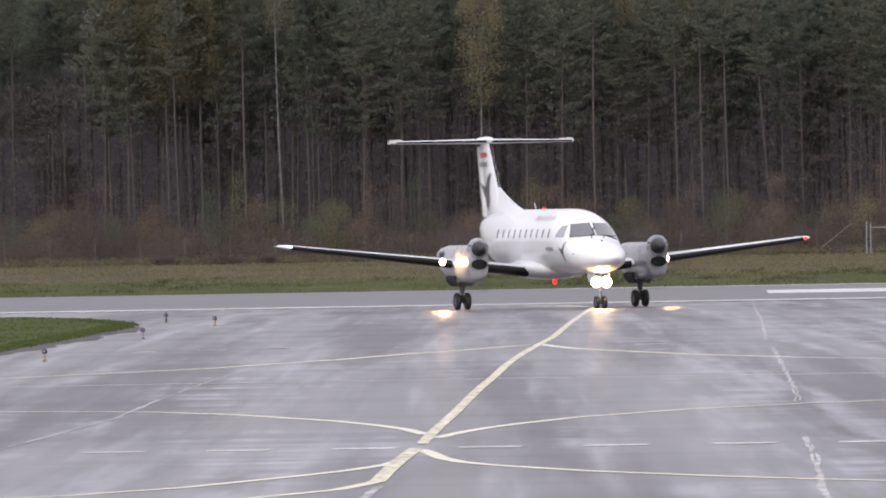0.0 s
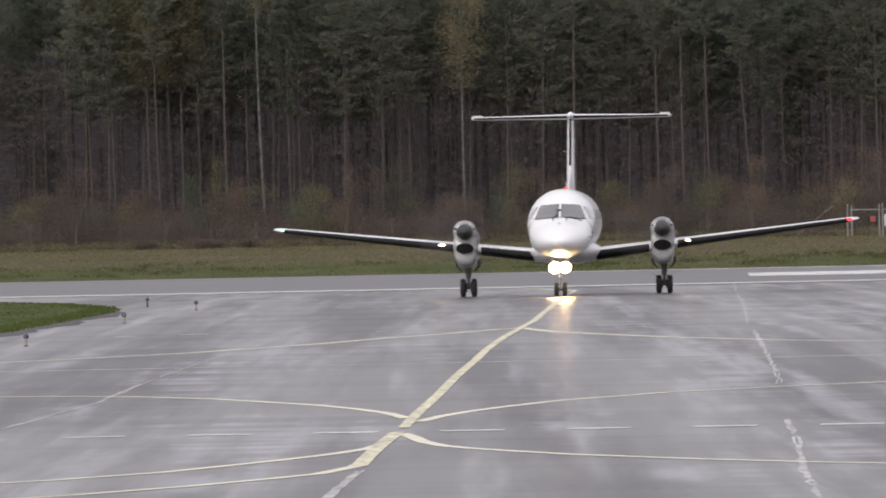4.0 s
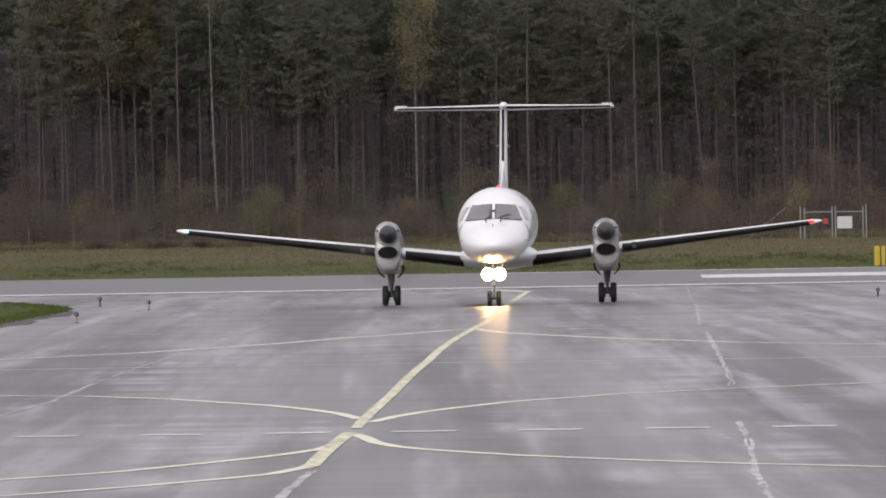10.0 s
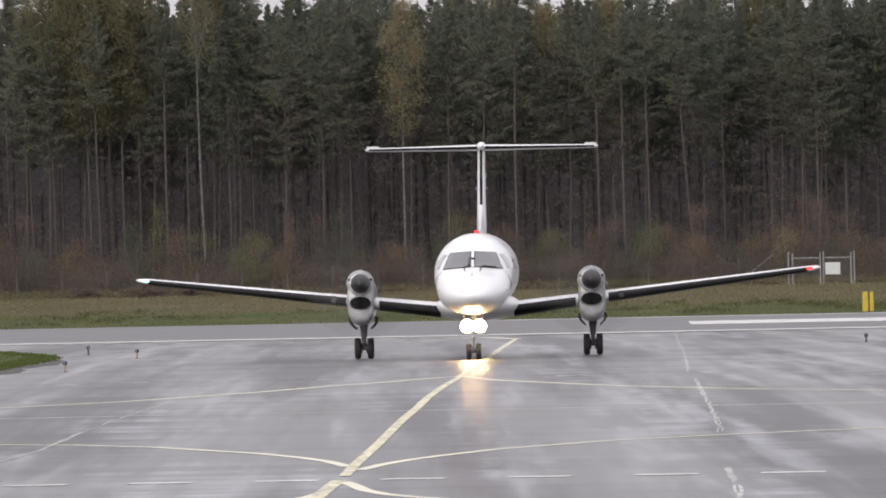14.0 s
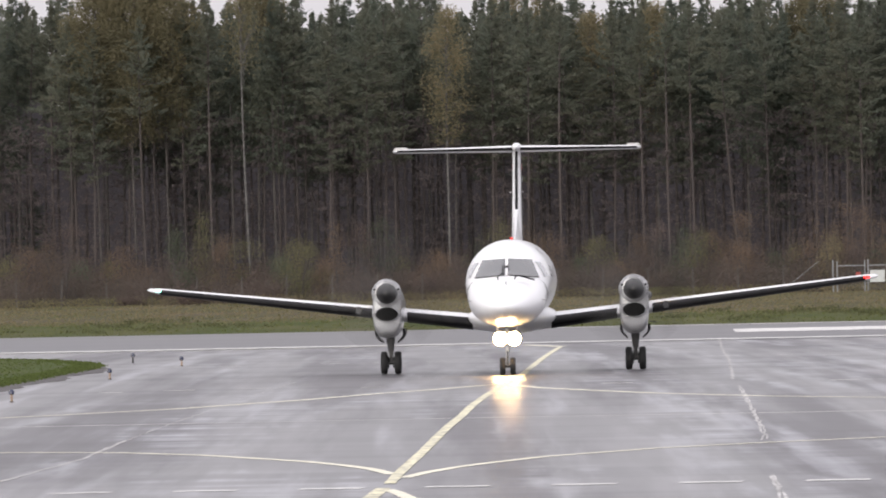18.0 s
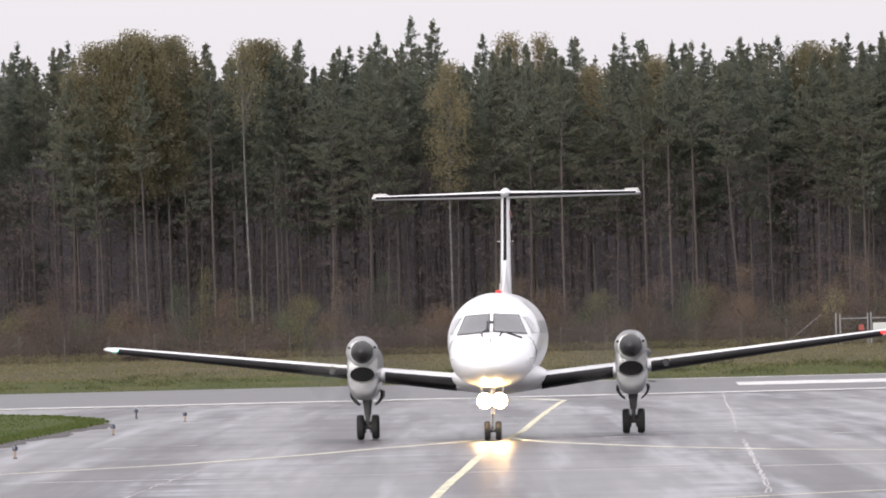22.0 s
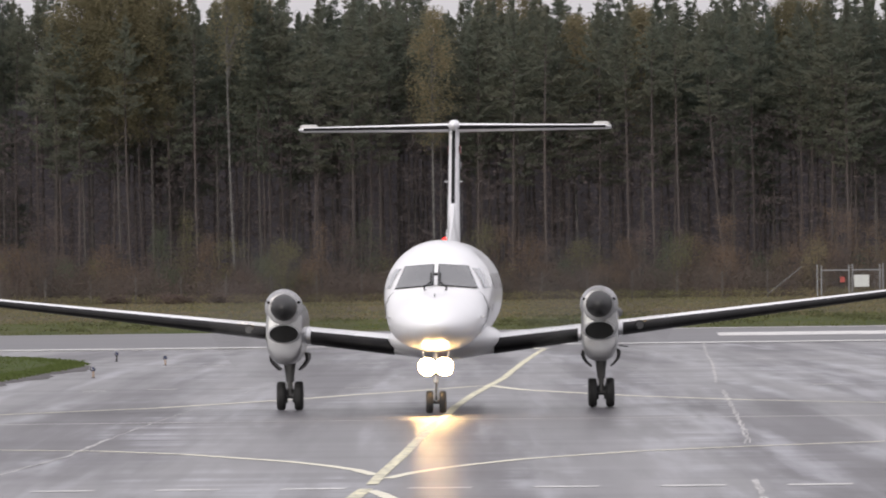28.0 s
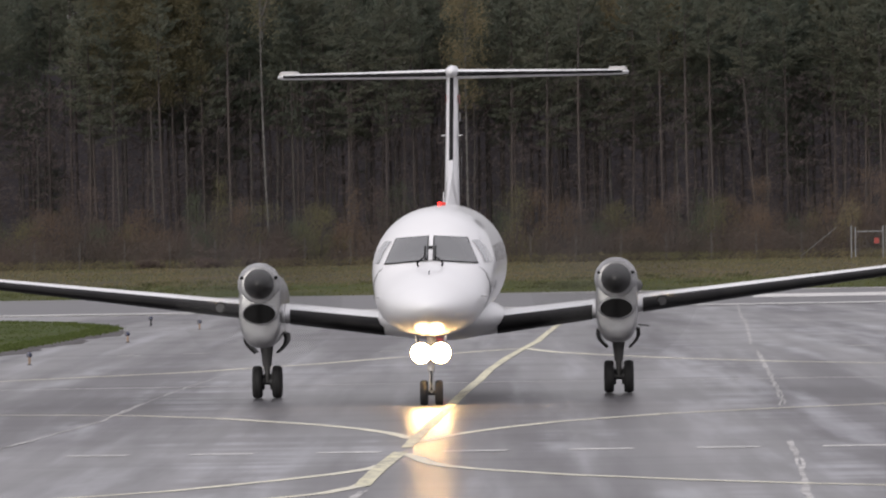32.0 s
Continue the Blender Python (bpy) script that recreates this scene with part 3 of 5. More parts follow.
def wheel(name, x, y, r, w, parent):
    """A wheel with its tyre and rim; its hub is the origin."""
    hub = new(name, None)
    hub.parent = parent
    hub.matrix_basis = pose(x, y, r)
    prof = [(-0.42, 0.60), (-0.5, 0.74), (-0.49, 0.86), (-0.40, 0.95), (-0.2, 1.0), (-0.17, 0.975), (-0.14, 1.0), (0.14, 1.0), (0.17, 0.975), (0.2, 1.0), (0.40, 0.95), (0.49, 0.86), (0.5, 0.74), (0.42, 0.60)]
    rings = [[(w * a, r * q * math.cos(k * math.tau / 28), r * q * math.sin(k * math.tau / 28)) for k in range(28)] for a, q in prof]
    part("tyre", loft(rings, cap=False), TYRE, hub, "black rubber tyre")
    rim = loft([[(w * a, r * q * math.cos(k * math.tau / 20), r * q * math.sin(k * math.tau / 20)) for k in range(20)] for a, q in ((-0.42, 0.2), (-0.36, 0.5), (-0.44, 0.6), (0.44, 0.6), (0.36, 0.5), (0.42, 0.2))])
    part("rim", rim, STRUT, hub, "dark grey wheel rim")
    return hub


WIPERS = []
plane = empty("airliner", "white twin-turboprop airliner with T-tail taxiing on wet asphalt", "aircraft")


def mesh_fuselage():
    """A rounded nose cap, then a smooth run through the stations."""
    q = np.linspace(0, 1, 240)
    ys = -8.8 + 18.8 * q ** 1.7
    cap = np.sqrt(np.clip(1 - (1 - np.clip((ys + 8.8) / 2.25, 0, 1)) ** 1.85, 0.0004, 1))
    nose_part = ys < -6.55
    cols = []
    along = np.clip((ys + 8.8) / 2.25, 0, 1)
    for k, tip, blunt in ((1, 1.80, 0.42), (2, 1.80, 0.9), (3, 0.0, 0.75)):
        v = np.interp(ys, FUS_Y, FUS[:, k])
        v = np.where(nose_part, tip + (FUS[0, k] - tip) * (blunt * cap + (1 - blunt) * along), v)
        w = v.copy()
        for _ in range(30):
            w[1:-1] = 0.25 * w[:-2] + 0.5 * w[1:-1] + 0.25 * w[2:]
        t = np.clip((ys + 8.5) / 0.6, 0, 1)
        cols.append(v * (1 - t) + w * t)
    top, bot, w = cols
    rings = [[(hw * math.cos(k * math.tau / 48), y, (t + b) / 2 + (t - b) / 2 * math.sin(k * math.tau / 48)) for k in range(48)] for y, t, b, hw in zip(ys, top, bot, w)]
    return loft(rings), np.array([ys, top, bot, w]).T


_bm, FUS = mesh_fuselage()
FUS_Y = FUS[:, 0]
body = part("fuselage", _bm, PAINT, plane, "glossy white fuselage")
# belly fairing under the wing
part("wing_fairing", loft([[(s * 1.22 * math.cos(k * math.tau / 32), y, 1.45 + s * 0.42 * math.sin(k * math.tau / 32)) for k in range(32)] for y, s in
     ((-2.0, 0.35), (-1.7, 0.68), (-1.2, 0.9), (-0.5, 1.0), (1.2, 1.0), (2.2, 0.88), (3.0, 0.6), (3.4, 0.3))]), PAINT, plane, "white belly fairing")
# cockpit windows
for s in (-1, 1):
    wpane = part("windscreen", patch([(s * 0.06, 2.612), (s * 0.835, 2.545), (s * 0.635, 2.985), (s * 0.06, 3.025)], lambda x, z: front_point(x, z, 0.030), 20, 14), GLASS, plane, "dark sloping windscreen pane")
    part("window_frame", patch([(s * 0.040, 2.597), (s * 0.852, 2.528), (s * 0.648, 2.999), (s * 0.040, 3.040)], lambda x, z: front_point(x, z, 0.018), 20, 14), BOOT, wpane)
    part("side_window", patch([(-5.68, 2.55), (-4.9, 2.55), (-5.10, 2.95), (-5.42, 2.95)], lambda y, z, s=s: side_point(s, y, z, 0.014), 10, 10), SIDE_GLASS, plane, "pale cockpit side window")
    # wiper: turns in the plane of its pane about a pivot below it
    p0 = front_point(s * 0.215, 2.505, 0.02)
    up = (front_point(s * 0.065, 2.98, 0.02) - front_point(s * 0.065, 2.62, 0.02)).normalized()
    ax = s * (front_point(s * 0.70, 2.60, 0.02) - front_point(s * 0.10, 2.60, 0.02))
    ax = (ax - up * ax.dot(up)).normalized()
    out = ax.cross(up)
    base = Matrix((ax, up, out)).transposed().to_4x4()
    base.translation = p0 + out * 0.05
    wiper = new("wiper", None)
    wiper.parent = plane
    wiper["label"] = "black windscreen wiper"
    part("arm", tube([(0, 0, -0.06), (0, 0, 0.01), (-s * 0.07, 0.06, 0.02), (-s * 0.145, 0.13, 0.02)], [0.022, 0.02, 0.017, 0.013], 6), BOOT, wiper)
    part("rubber", box(-s * 0.145 - 0.014, -s * 0.145 + 0.014, 0.10, 0.52, -0.02, 0.02, 0.004), BOOT, wiper)
    WIPERS.append((wiper, base, s))
    # cabin windows
    for k in range(10):
        y = -4.05 + 0.82 * k
        win = part("cabin_window", patch([(y - 0.085, 2.53), (y + 0.085, 2.53), (y + 0.085, 2.84), (y - 0.085, 2.84)], lambda yy, z, s=s: side_point(s, yy, z, 0.012), 3, 4), GLASS, plane)
    # name on the roof side, bars
    for k in range(9):
        y0 = -3.8 + 0.30 * k
        part("lettering", patch([(y0, 3.14), (y0 + 0.09, 3.14), (y0 + 0.13, 3.30), (y0 + 0.04, 3.30)], lambda yy, z, s=s: side_point(s, yy, z, 0.006), 2, 2), GREY_MARK, body)
    for k in range(5):
        part("lettering", patch([(-4.6 + 0.2 * k, 2.05), (-4.46 + 0.2 * k, 2.05), (-4.46 + 0.2 * k, 2.2), (-4.6 + 0.2 * k, 2.2)], lambda yy, z, s=s: side_point(s, yy, z, 0.006), 1, 1), GREY_MARK, body)
    # bird emblem on the nose side: three blades
    for q in ([(-6.05, 2.48), (-5.85, 2.34), (-5.63, 1.98), (-5.85, 2.02)], [(-5.90, 2.10), (-5.60, 2.12), (-5.37, 2.20), (-5.60, 1.94)], [(-5.85, 2.08), (-5.60, 1.98), (-5.67, 1.60), (-5.81, 1.72)]):
        part("emblem", patch(q, lambda yy, z, s=s: side_point(s, yy, z, 0.006), 3, 3), LOGO, body)
    part("cabin_door" if s > 0 else "service_door", patch([(-4.95, 1.62), (-4.25, 1.62), (-4.25, 3.0), (-4.95, 3.0)] if s > 0 else [(4.3, 1.75), (5.1, 1.75), (5.1, 2.95), (4.3, 2.95)], lambda yy, z, s=s: side_point(s, yy, z, 0.004), 4, 8), PAINT, plane)
    part("pitot_probe", tube([side_point(s, -6.9, 1.95, 0.0), side_point(s, -6.95, 1.95, 0.1), side_point(s, -7.15, 1.95, 0.12)], [0.018, 0.016, 0.01], 6), METAL, plane)
part("centre_post", patch([(-0.036, 2.60), (0.036, 2.60), (0.036, 3.04), (-0.036, 3.04)], lambda x, z: front_point(x, z, 0.034), 4, 14), PAINT, plane, "white post between the windscreens")
part("compass", patch([(-0.035, 2.79), (0.035, 2.79), (0.035, 2.85), (-0.035, 2.85)], lambda x, z: front_point(x, z, 0.042), 3, 3), BOOT, plane, "small black compass between the panes")
part("nose_blade", box(-0.008, 0.008, -7.3, -7.2, 2.3, 2.44), DARK, plane)
part("roof_antenna", tube([(0, 2.1, 3.53), (0, 2.2, 3.8)], [0.018, 0.010], 8), METAL, plane)


# wings with black de-icing boots
def station(s, x):
    u = (abs(x) - 1.0) / 8.8
    return (s * abs(x), -0.95 + 1.15 * u, 1.315 + 1.035 * u, 2.85 - 1.45 * u, 0.150 - 0.040 * u)


for s in (-1, 1):
    wing = part("wing", loft(wing_sections([station(s, x) for x in (0.6, 2.0, 3.3, 5, 7, 8.6, 9.5)] + [(s * 9.78, 0.42, 2.36, 1.05, 0.09), (s * 9.86, 0.75, 2.37, 0.55, 0.06)])), PAINT, plane, "white tapered wing")
    for x0, x1 in ((1.05, 2.82), (3.76, 9.5)):
        st = [station(s, x0 + (x1 - x0) * k / 6) for k in range(7)]
        rings = []
        for sx, y, z, c, t in st:
            full = airfoil((y, z), c, t, sx, n=40, grow=0.007)
            # black is carried back below, standing in for the shaded wing underside
            rings.append([p for p in full if (p[2] >= z and p[1] < y + (0.065 if x0 < 2 else 0.085) * c) or (p[2] < z + 0.02 and p[1] < y + 0.22 * c)])
        n = min(len(r) for r in rings)
        rings = [r[:n] for r in rings]
        part("deicing_boot", loft(rings, closed=False, cap=False), BOOT, wing, "black rubber leading-edge boot, extended as the shaded underside")
    st = [station(s, x) for x in (6.3, 9.3)]
    part("aileron_joint", tube([(sx, y + 0.72 * c, z + 0.06 * c) for sx, y, z, c, t in st], [0.012, 0.012], 5), GREY_MARK, wing)
    # tip lamp
    part("tip_lamp", tube([(s * 9.46, 0.11, 2.345), (s * 9.54, 0.115, 2.355), (s * 9.62, 0.16, 2.36)], [0.030, 0.038, 0.022], 10), RED_GLOW if s > 0 else GREEN_GLOW, wing, "red wing-tip light" if s > 0 else "pale green wing-tip light")
    part("lamp_bezel", tube([(s * 4.12, station(s, 4.12)[1] - 0.012, 1.715), (s * 4.12, station(s, 4.12)[1] + 0.06, 1.715)], [0.085, 0.085], 16), STRUT, wing)

# engine nacelles, propellers, main gear
PROPS, WHEELS, LIGHTS = [], [], []
for s in (-1, 1):
    ex = s * 3.29
    # cross-sections: (y, centre z, half width, half height, squareness)
    secs = [(-2.52, 1.77, 0.335, 0.54, 2.5), (-2.50, 1.74, 0.37, 0.605, 2.6), (-2.40, 1.70, 0.388, 0.655, 2.7), (-1.9, 1.655, 0.388, 0.675, 2.8), (-1.0, 1.645, 0.382, 0.67, 2.8),
            (0.2, 1.655, 0.378, 0.655, 2.8), (1.4, 1.73, 0.375, 0.58, 2.6), (2.4, 1.82, 0.32, 0.42, 2.3), (3.2, 1.9, 0.16, 0.2, 2.0)]
    rings = []
    for y, zc, hw, hh, n in secs:
        ring = []
        for k in range(40):
            a = k * math.tau / 40
            ca, sa = math.cos(a), math.sin(a)
            ring.append((ex + hw * math.copysign(abs(ca) ** (2 / n), ca), y, zc + hh * math.copysign(abs(sa) ** (2 / n), sa)))
        rings.append(ring)
    nac = part("nacelle", loft(rings), NACELLE, plane, "white engine nacelle")
    part("prop_collar", revolve([(-2.56, 0.31), (-2.55, 0.335), (-2.50, 0.37), (-2.45, 0.40)], 32, (ex, 2.165)), NACELLE, nac)
    part("intake_lip", revolve([(-2.62, 0.292), (-2.63, 0.302), (-2.61, 0.318), (-2.48, 0.345)], 32, (ex, 1.625), (1.0, 0.60)), NACELLE, nac, "grey-white intake lip")
    part("intake", revolve([(-2.634, 0.296), (-2.45, 0.26)], 32, (ex, 1.625), (1.0, 0.60)), HOLE, nac, "dark air intake mouth")
    part("cooler_vent", patch([(-0.1, -0.02), (0.1, -0.02), (0.1, 0.02), (-0.1, 0.02)], lambda x, z, ex=ex: Vector((ex + x, -2.47, 1.33 + z)), 1, 1), HOLE, nac)
    for k in (-1, 1):
        part("lift_hole", tube([(ex + k * 0.315, -2.575, 2.285), (ex + k * 0.315, -2.45, 2.285)], [0.032, 0.032], 10), HOLE, nac)
    part("exhaust", tube([(ex + s * 0.16, 0.8, 2.0), (ex + s * 0.34, 1.6, 1.98)], [0.12, 0.12], 16), DARK, nac, "sooty exhaust pipe")
    if s > 0:
        part("drain_mast", tube([(ex + 0.40, -1.6, 1.30), (ex + 0.58, -1.5, 1.27)], [0.015, 0.012], 6), DARK, nac)
    # propeller: spinner and four blades, turning about y
    prop = new("propeller", None)
    prop.parent = plane
    prop.matrix_basis = pose(ex, -2.62, 2.175)
    part("spinner", revolve([(0.08, 0.272), (0.02, 0.276), (-0.08, 0.264), (-0.22, 0.205), (-0.34, 0.145), (-0.42, 0.07), (-0.445, 0.015)], 28, (0, 0)), SPINNER, prop, "dark grey spinner cone")
    for k in range(4):
        rings = []
        for r, c, tw in ((0.22, 0.10, 60), (0.42, 0.17, 46), (0.75, 0.25, 30), (1.1, 0.27, 20), (1.4, 0.24, 15), (1.56, 0.17, 12), (1.6, 0.06, 12)):
            ring = []
            for j in range(10):
                a = j * math.tau / 10
                u, v = c / 2 * math.cos(a), 0.012 * math.sin(a)
                ct, stt = math.cos(radians(tw)), math.sin(radians(tw))
                ring.append((u * ct - v * stt, u * stt + v * ct, r))
            rings.append(ring)
        bm = loft(rings)
        bmesh.ops.transform(bm, matrix=pose(0, 0, 0, 0, 90 * k + 20, 0), verts=bm.verts)
        part("blade", bm, DARK, prop, "dark propeller blade")
    PROPS.append((prop, ex, s))
    # main gear
    gear = new("main_gear", None)
    gear.parent = plane
    gear.matrix_basis = pose(ex, 0, 0)
    part("strut", tube([(0, -0.05, 1.15), (0, -0.02, 0.78), (0, 0, 0.60), (0, 0, 0.585), (0, 0, 0.30)], [0.15, 0.10, 0.085, 0.055, 0.055], 14), STRUT, gear, "dark grey oleo strut")
    part("torque_link", tube([(0, 0.07, 0.66), (0, 0.2, 0.47), (0, 0.06, 0.33)], [0.022, 0.022, 0.022], 6), DARK, gear)
    part("axle", tube([(-0.19, 0, 0.3), (0.19, 0, 0.3)], [0.055, 0.055], 12), DARK, gear)
    part("drag_brace", tube([(0.0, 0.5, 1.1), (0, 0.06, 0.62)], [0.035, 0.03], 8), GREY_PAINT, gear)
    for k in (-1, 1):
        # a curved leaf that hangs from the edge of the well and hooks inwards
        arc = [(k * (0.40 - 0.19 * u * u + 0.035 * math.sin(math.pi * u)), 1.20 - 0.36 * u) for u in (0, 0.2, 0.4, 0.6, 0.8, 1.0)]
        leaf = arc + [(x - k * 0.085 * (1 - 0.8 * q / 5), z + 0.03) for q, (x, z) in reversed(list(enumerate(arc)))]
        door = loft([[(x, y, z) for x, z in leaf] for y in (-0.5, 0.0, 0.75)])
        part("gear_door", door, BOOT, gear, "open wheel-well door")
        part("brake_line", tube([(k * 0.05, -0.05, 0.62), (k * 0.08, -0.06, 0.45), (k * 0.09, -0.02, 0.33)], [0.008] * 3, 5), METAL, gear)
        part("brake", tube([(k * 0.055, 0, 0.305), (k * 0.10, 0, 0.305)], [0.15, 0.15], 18), DARK, gear, "dark disc brake")
        WHEELS.append((wheel("wheel", ex + k * 0.185, 0, 0.305, 0.185, plane), ex + k * 0.185, 0, 0.305))
    # landing light in the wing root of the leading edge; swivel added to imitate switching off
    light = new("landing_light", None)
    light.parent = plane
    ly = station(s, 4.12)[1]
    light.matrix_basis = pose(s * 4.12, ly + 0.03, 1.715)
    part("lamp_shell", loft([[(0.115 * q * math.cos(k * math.tau / 16), y, 0.115 * q * math.sin(k * math.tau / 16)) for k in range(16)] for y, q in ((-0.03, 1.0), (0.02, 0.96), (0.03, 0.8), (0.035, 0.2))]), BOOT, light)
    part("lens", loft([[(0.105 * q * math.cos(k * math.tau / 16), y, 0.105 * q * math.sin(k * math.tau / 16)) for k in range(16)] for y, q in ((-0.034, 1.0), (-0.044, 0.7), (-0.048, 0.2))]), WING_LAMP, light, "bright landing light lens")
    LIGHTS.append((light, s * 4.12, ly + 0.03, 1.715))

# nose gear and its lamps
nose = new("nose_gear", None)
nose.parent = plane
nose.matrix_basis = pose(0, -6.95, 0)
part("strut", tube([(0, 0.1, 1.35), (0, 0.03, 0.8), (0, 0, 0.62), (0, 0, 0.60), (0, 0, 0.23)], [0.085, 0.07, 0.065, 0.04, 0.04], 14), GREY_PAINT, nose, "grey nose strut")
part("axle", tube([(-0.15, 0, 0.23), (0.15, 0, 0.23)], [0.04, 0.04], 10), DARK, nose)
part("torque_link", tube([(0, -0.06, 0.62), (0, -0.16, 0.45), (0, -0.05, 0.28)], [0.018] * 3, 6), DARK, nose)
for k in (-1, 1):
    WHEELS.append((wheel("wheel", k * 0.135, -6.95, 0.23, 0.14, plane), k * 0.135, -6.95, 0.23))
    door = box(-0.01, 0.01, -0.5, 0.55, -0.32, 0.0, 0.004)
    bmesh.ops.transform(door, matrix=pose(k * 0.27, 0.25, 1.27, 0, k * 12, 0), verts=door.verts)
    part("gear_door", door, PAINT, nose)
    for dz in (0.0,):
        # housing and lens oversized, so that their shape takes in the lamps' glare
        lamp_shell = part("taxi_lamp", loft([[(k * 0.172 + 0.195 * q * math.cos(j * math.tau / 20), y, 0.95 + dz + 0.195 * q * math.sin(j * math.tau / 20)) for j in range(20)] for y, q in ((-0.16, 1.0), (-0.08, 0.92), (0.0, 0.6), (0.03, 0.25))]), DARK, nose, "round taxi lamp housing")
        part("lens", loft([[(k * 0.172 + 0.185 * q * math.cos(j * math.tau / 20), y, 0.95 + dz + 0.185 * q * math.sin(j * math.tau / 20)) for j in range(20)] for y, q in ((-0.165, 1.0), (-0.185, 0.7), (-0.195, 0.2))]), LAMP, lamp_shell, "glaring warm white lens")
part("lamp_bracket", tube([(-0.17, 0.0, 0.95), (0.17, 0.0, 0.95)], [0.025, 0.025], 8), GREY_PAINT, nose)

# fin with dorsal fillet, rudder, tailplane
def fin_ring(z, le, te, th):
    c = te - le
    return [(-p[2] + 0, p[1], z) for p in [(0, le + u * c, -th / 2 * 2.6 * (math.sqrt(u) * (1 - u)) ) for u in (0, .02, .06, .14, .28, .45, .65, .85, 1)]] + \
           [(-p[2], p[1], z) for p in [(0, le + u * c, th / 2 * 2.6 * (math.sqrt(u) * (1 - u))) for u in (.85, .65, .45, .28, .14, .06, .02)]]


fin = part("fin", loft([fin_ring(z, le, te, th) for z, le, te, th in ((3.1, 6.42, 9.45, 0.30), (3.9, 7.05, 9.7, 0.28), (5.0, 7.92, 10.05, 0.25), (5.9, 8.63, 10.25, 0.23), (6.12, 8.8, 10.33, 0.23))]), PAINT, plane, "white vertical fin")
part("dorsal_fin", loft([[(-w, y0, zb), (-w * 0.25, y0, zt), (w * 0.25, y0, zt), (w, y0, zb)] for y0, zb, zt, w in ((3.9, 3.45, 3.56, 0.04), (4.9, 3.4, 3.72, 0.09), (6.0, 3.4, 3.98, 0.14), (7.0, 3.3, 4.24, 0.16), (7.5, 3.3, 4.42, 0.14))]), PAINT, fin, "white dorsal fillet")
part("fin_boot", loft([fin_ring(z, le - 0.012, le + 0.16, 0.085) for z, le in ((4.30, 7.365), (6.05, 8.745))], cap=False), BOOT, fin, "black de-icing boot")
part("rudder", loft([fin_ring(z, le, te, th) for z, le, te, th in ((3.3, 9.4, 10.05, 0.11), (5.9, 10.15, 10.75, 0.08))]), PAINT, fin)
for s in (-1, 1):
    part("fin_probe", tube([(0.05 * s, 8.2, 4.88), (0.20 * s, 8.18, 4.88)], [0.02, 0.012], 6), METAL, fin)
    part("flag", patch([(8.75, 5.50), (9.75, 5.50), (9.75, 5.68), (8.75, 5.68)], lambda yy, z, s=s: Vector((s * 0.135, yy, z)), 2, 1), FLAG_RED, fin, "small red flag")
    part("registration", patch([(8.70, 5.16), (9.80, 5.16), (9.80, 5.33), (8.70, 5.33)], lambda yy, z, s=s: Vector((s * 0.137, yy, z)), 2, 1), GREY_MARK, fin)
    for q in ([(8.15, 5.0), (8.6, 4.75), (9.1, 4.15), (8.5, 4.3)], [(8.55, 4.45), (9.05, 4.42), (9.7, 4.62), (9.0, 4.05)], [(8.45, 4.4), (9.0, 4.1), (8.6, 3.55), (8.38, 3.85)]):
        part("emblem", patch(q, lambda yy, z, s=s: Vector((s * 0.165, yy, z)), 2, 2), LOGO, fin, "black bird emblem")
bullet = part("tail_bullet", revolve([(8.35, 0.02), (8.45, 0.07), (8.7, 0.12), (9.4, 0.14), (10.3, 0.11), (10.9, 0.03)], 20, (0, 6.13)), PAINT, fin)
for s in (-1, 1):
    st = [(s * 0.08, 8.75, 6.09, 1.75, 0.11), (s * 1.8, 9.2, 6.09, 1.38, 0.10), (s * 3.36, 9.62, 6.09, 1.05, 0.10), (s * 3.47, 9.8, 6.09, 0.8, 0.07)]
    def trimmed(ring, y):
        """The section set nose-up by the trim of the tail."""
        return [(px, py, pz - 0.045 * (py - y)) for px, py, pz in ring]

    tail = part("tailplane", loft([trimmed(r, q[1]) for r, q in zip(wing_sections(st), st)]), PAINT, plane, "white horizontal tailplane")
    rings = []
    for sx, y, z, c, t in st[:3]:
        full = airfoil((y, z), c, t, sx, n=40, grow=0.006)
        rings.append([p for p in full if (p[2] >= z and p[1] < y + 0.020 * c) or (p[2] < z + 0.01 and p[1] < y + 0.030 * c)])
        rings[-1] = trimmed(rings[-1], y)
    n = min(len(r) for r in rings)
    part("deicing_boot", loft([r[:n] for r in rings], closed=False, cap=False), BOOT, tail, "black leading-edge boot")
    part("elevator_horn", box(min(s * 3.06, s * 3.44), max(s * 3.06, s * 3.44), 9.72, 10.5, 6.08, 6.20, 0.03), GREY_PAINT, tail, "pale grey elevator horn")

# rotating beacons: a red face in a dark cup, turning about the upright axis
BEACONS = []
for z, y, up in ((3.50, 0.75, 1), (1.03, -0.6, -1)):
    base = part("beacon_base", tube([(0, y, z - 0.05 * up), (0, y, z + 0.03 * up)], [0.10, 0.09], 14), GREY_PAINT, plane)
    bc = new("beacon", None)
    bc.parent = plane
    bc.matrix_basis = pose(0, y, z + 0.08 * up)
    part("lens", tube([(0, -0.02, 0), (0, -0.07, 0)], [0.04, 0.03] if up > 0 else [0.085, 0.07], 14), RED_GLOW, bc, "glowing red beacon lens")
    part("cup", loft([[(0.042 * q * math.cos(k * math.tau / 14), yy, 0.04 * q * math.sin(k * math.tau / 14)) for k in range(14)] for yy, q in ((-0.02, 1.0), (0.03, 0.95), (0.08, 0.6))]), BEACON_RED, bc)
    BEACONS.append((bc, y, z + 0.08 * up))


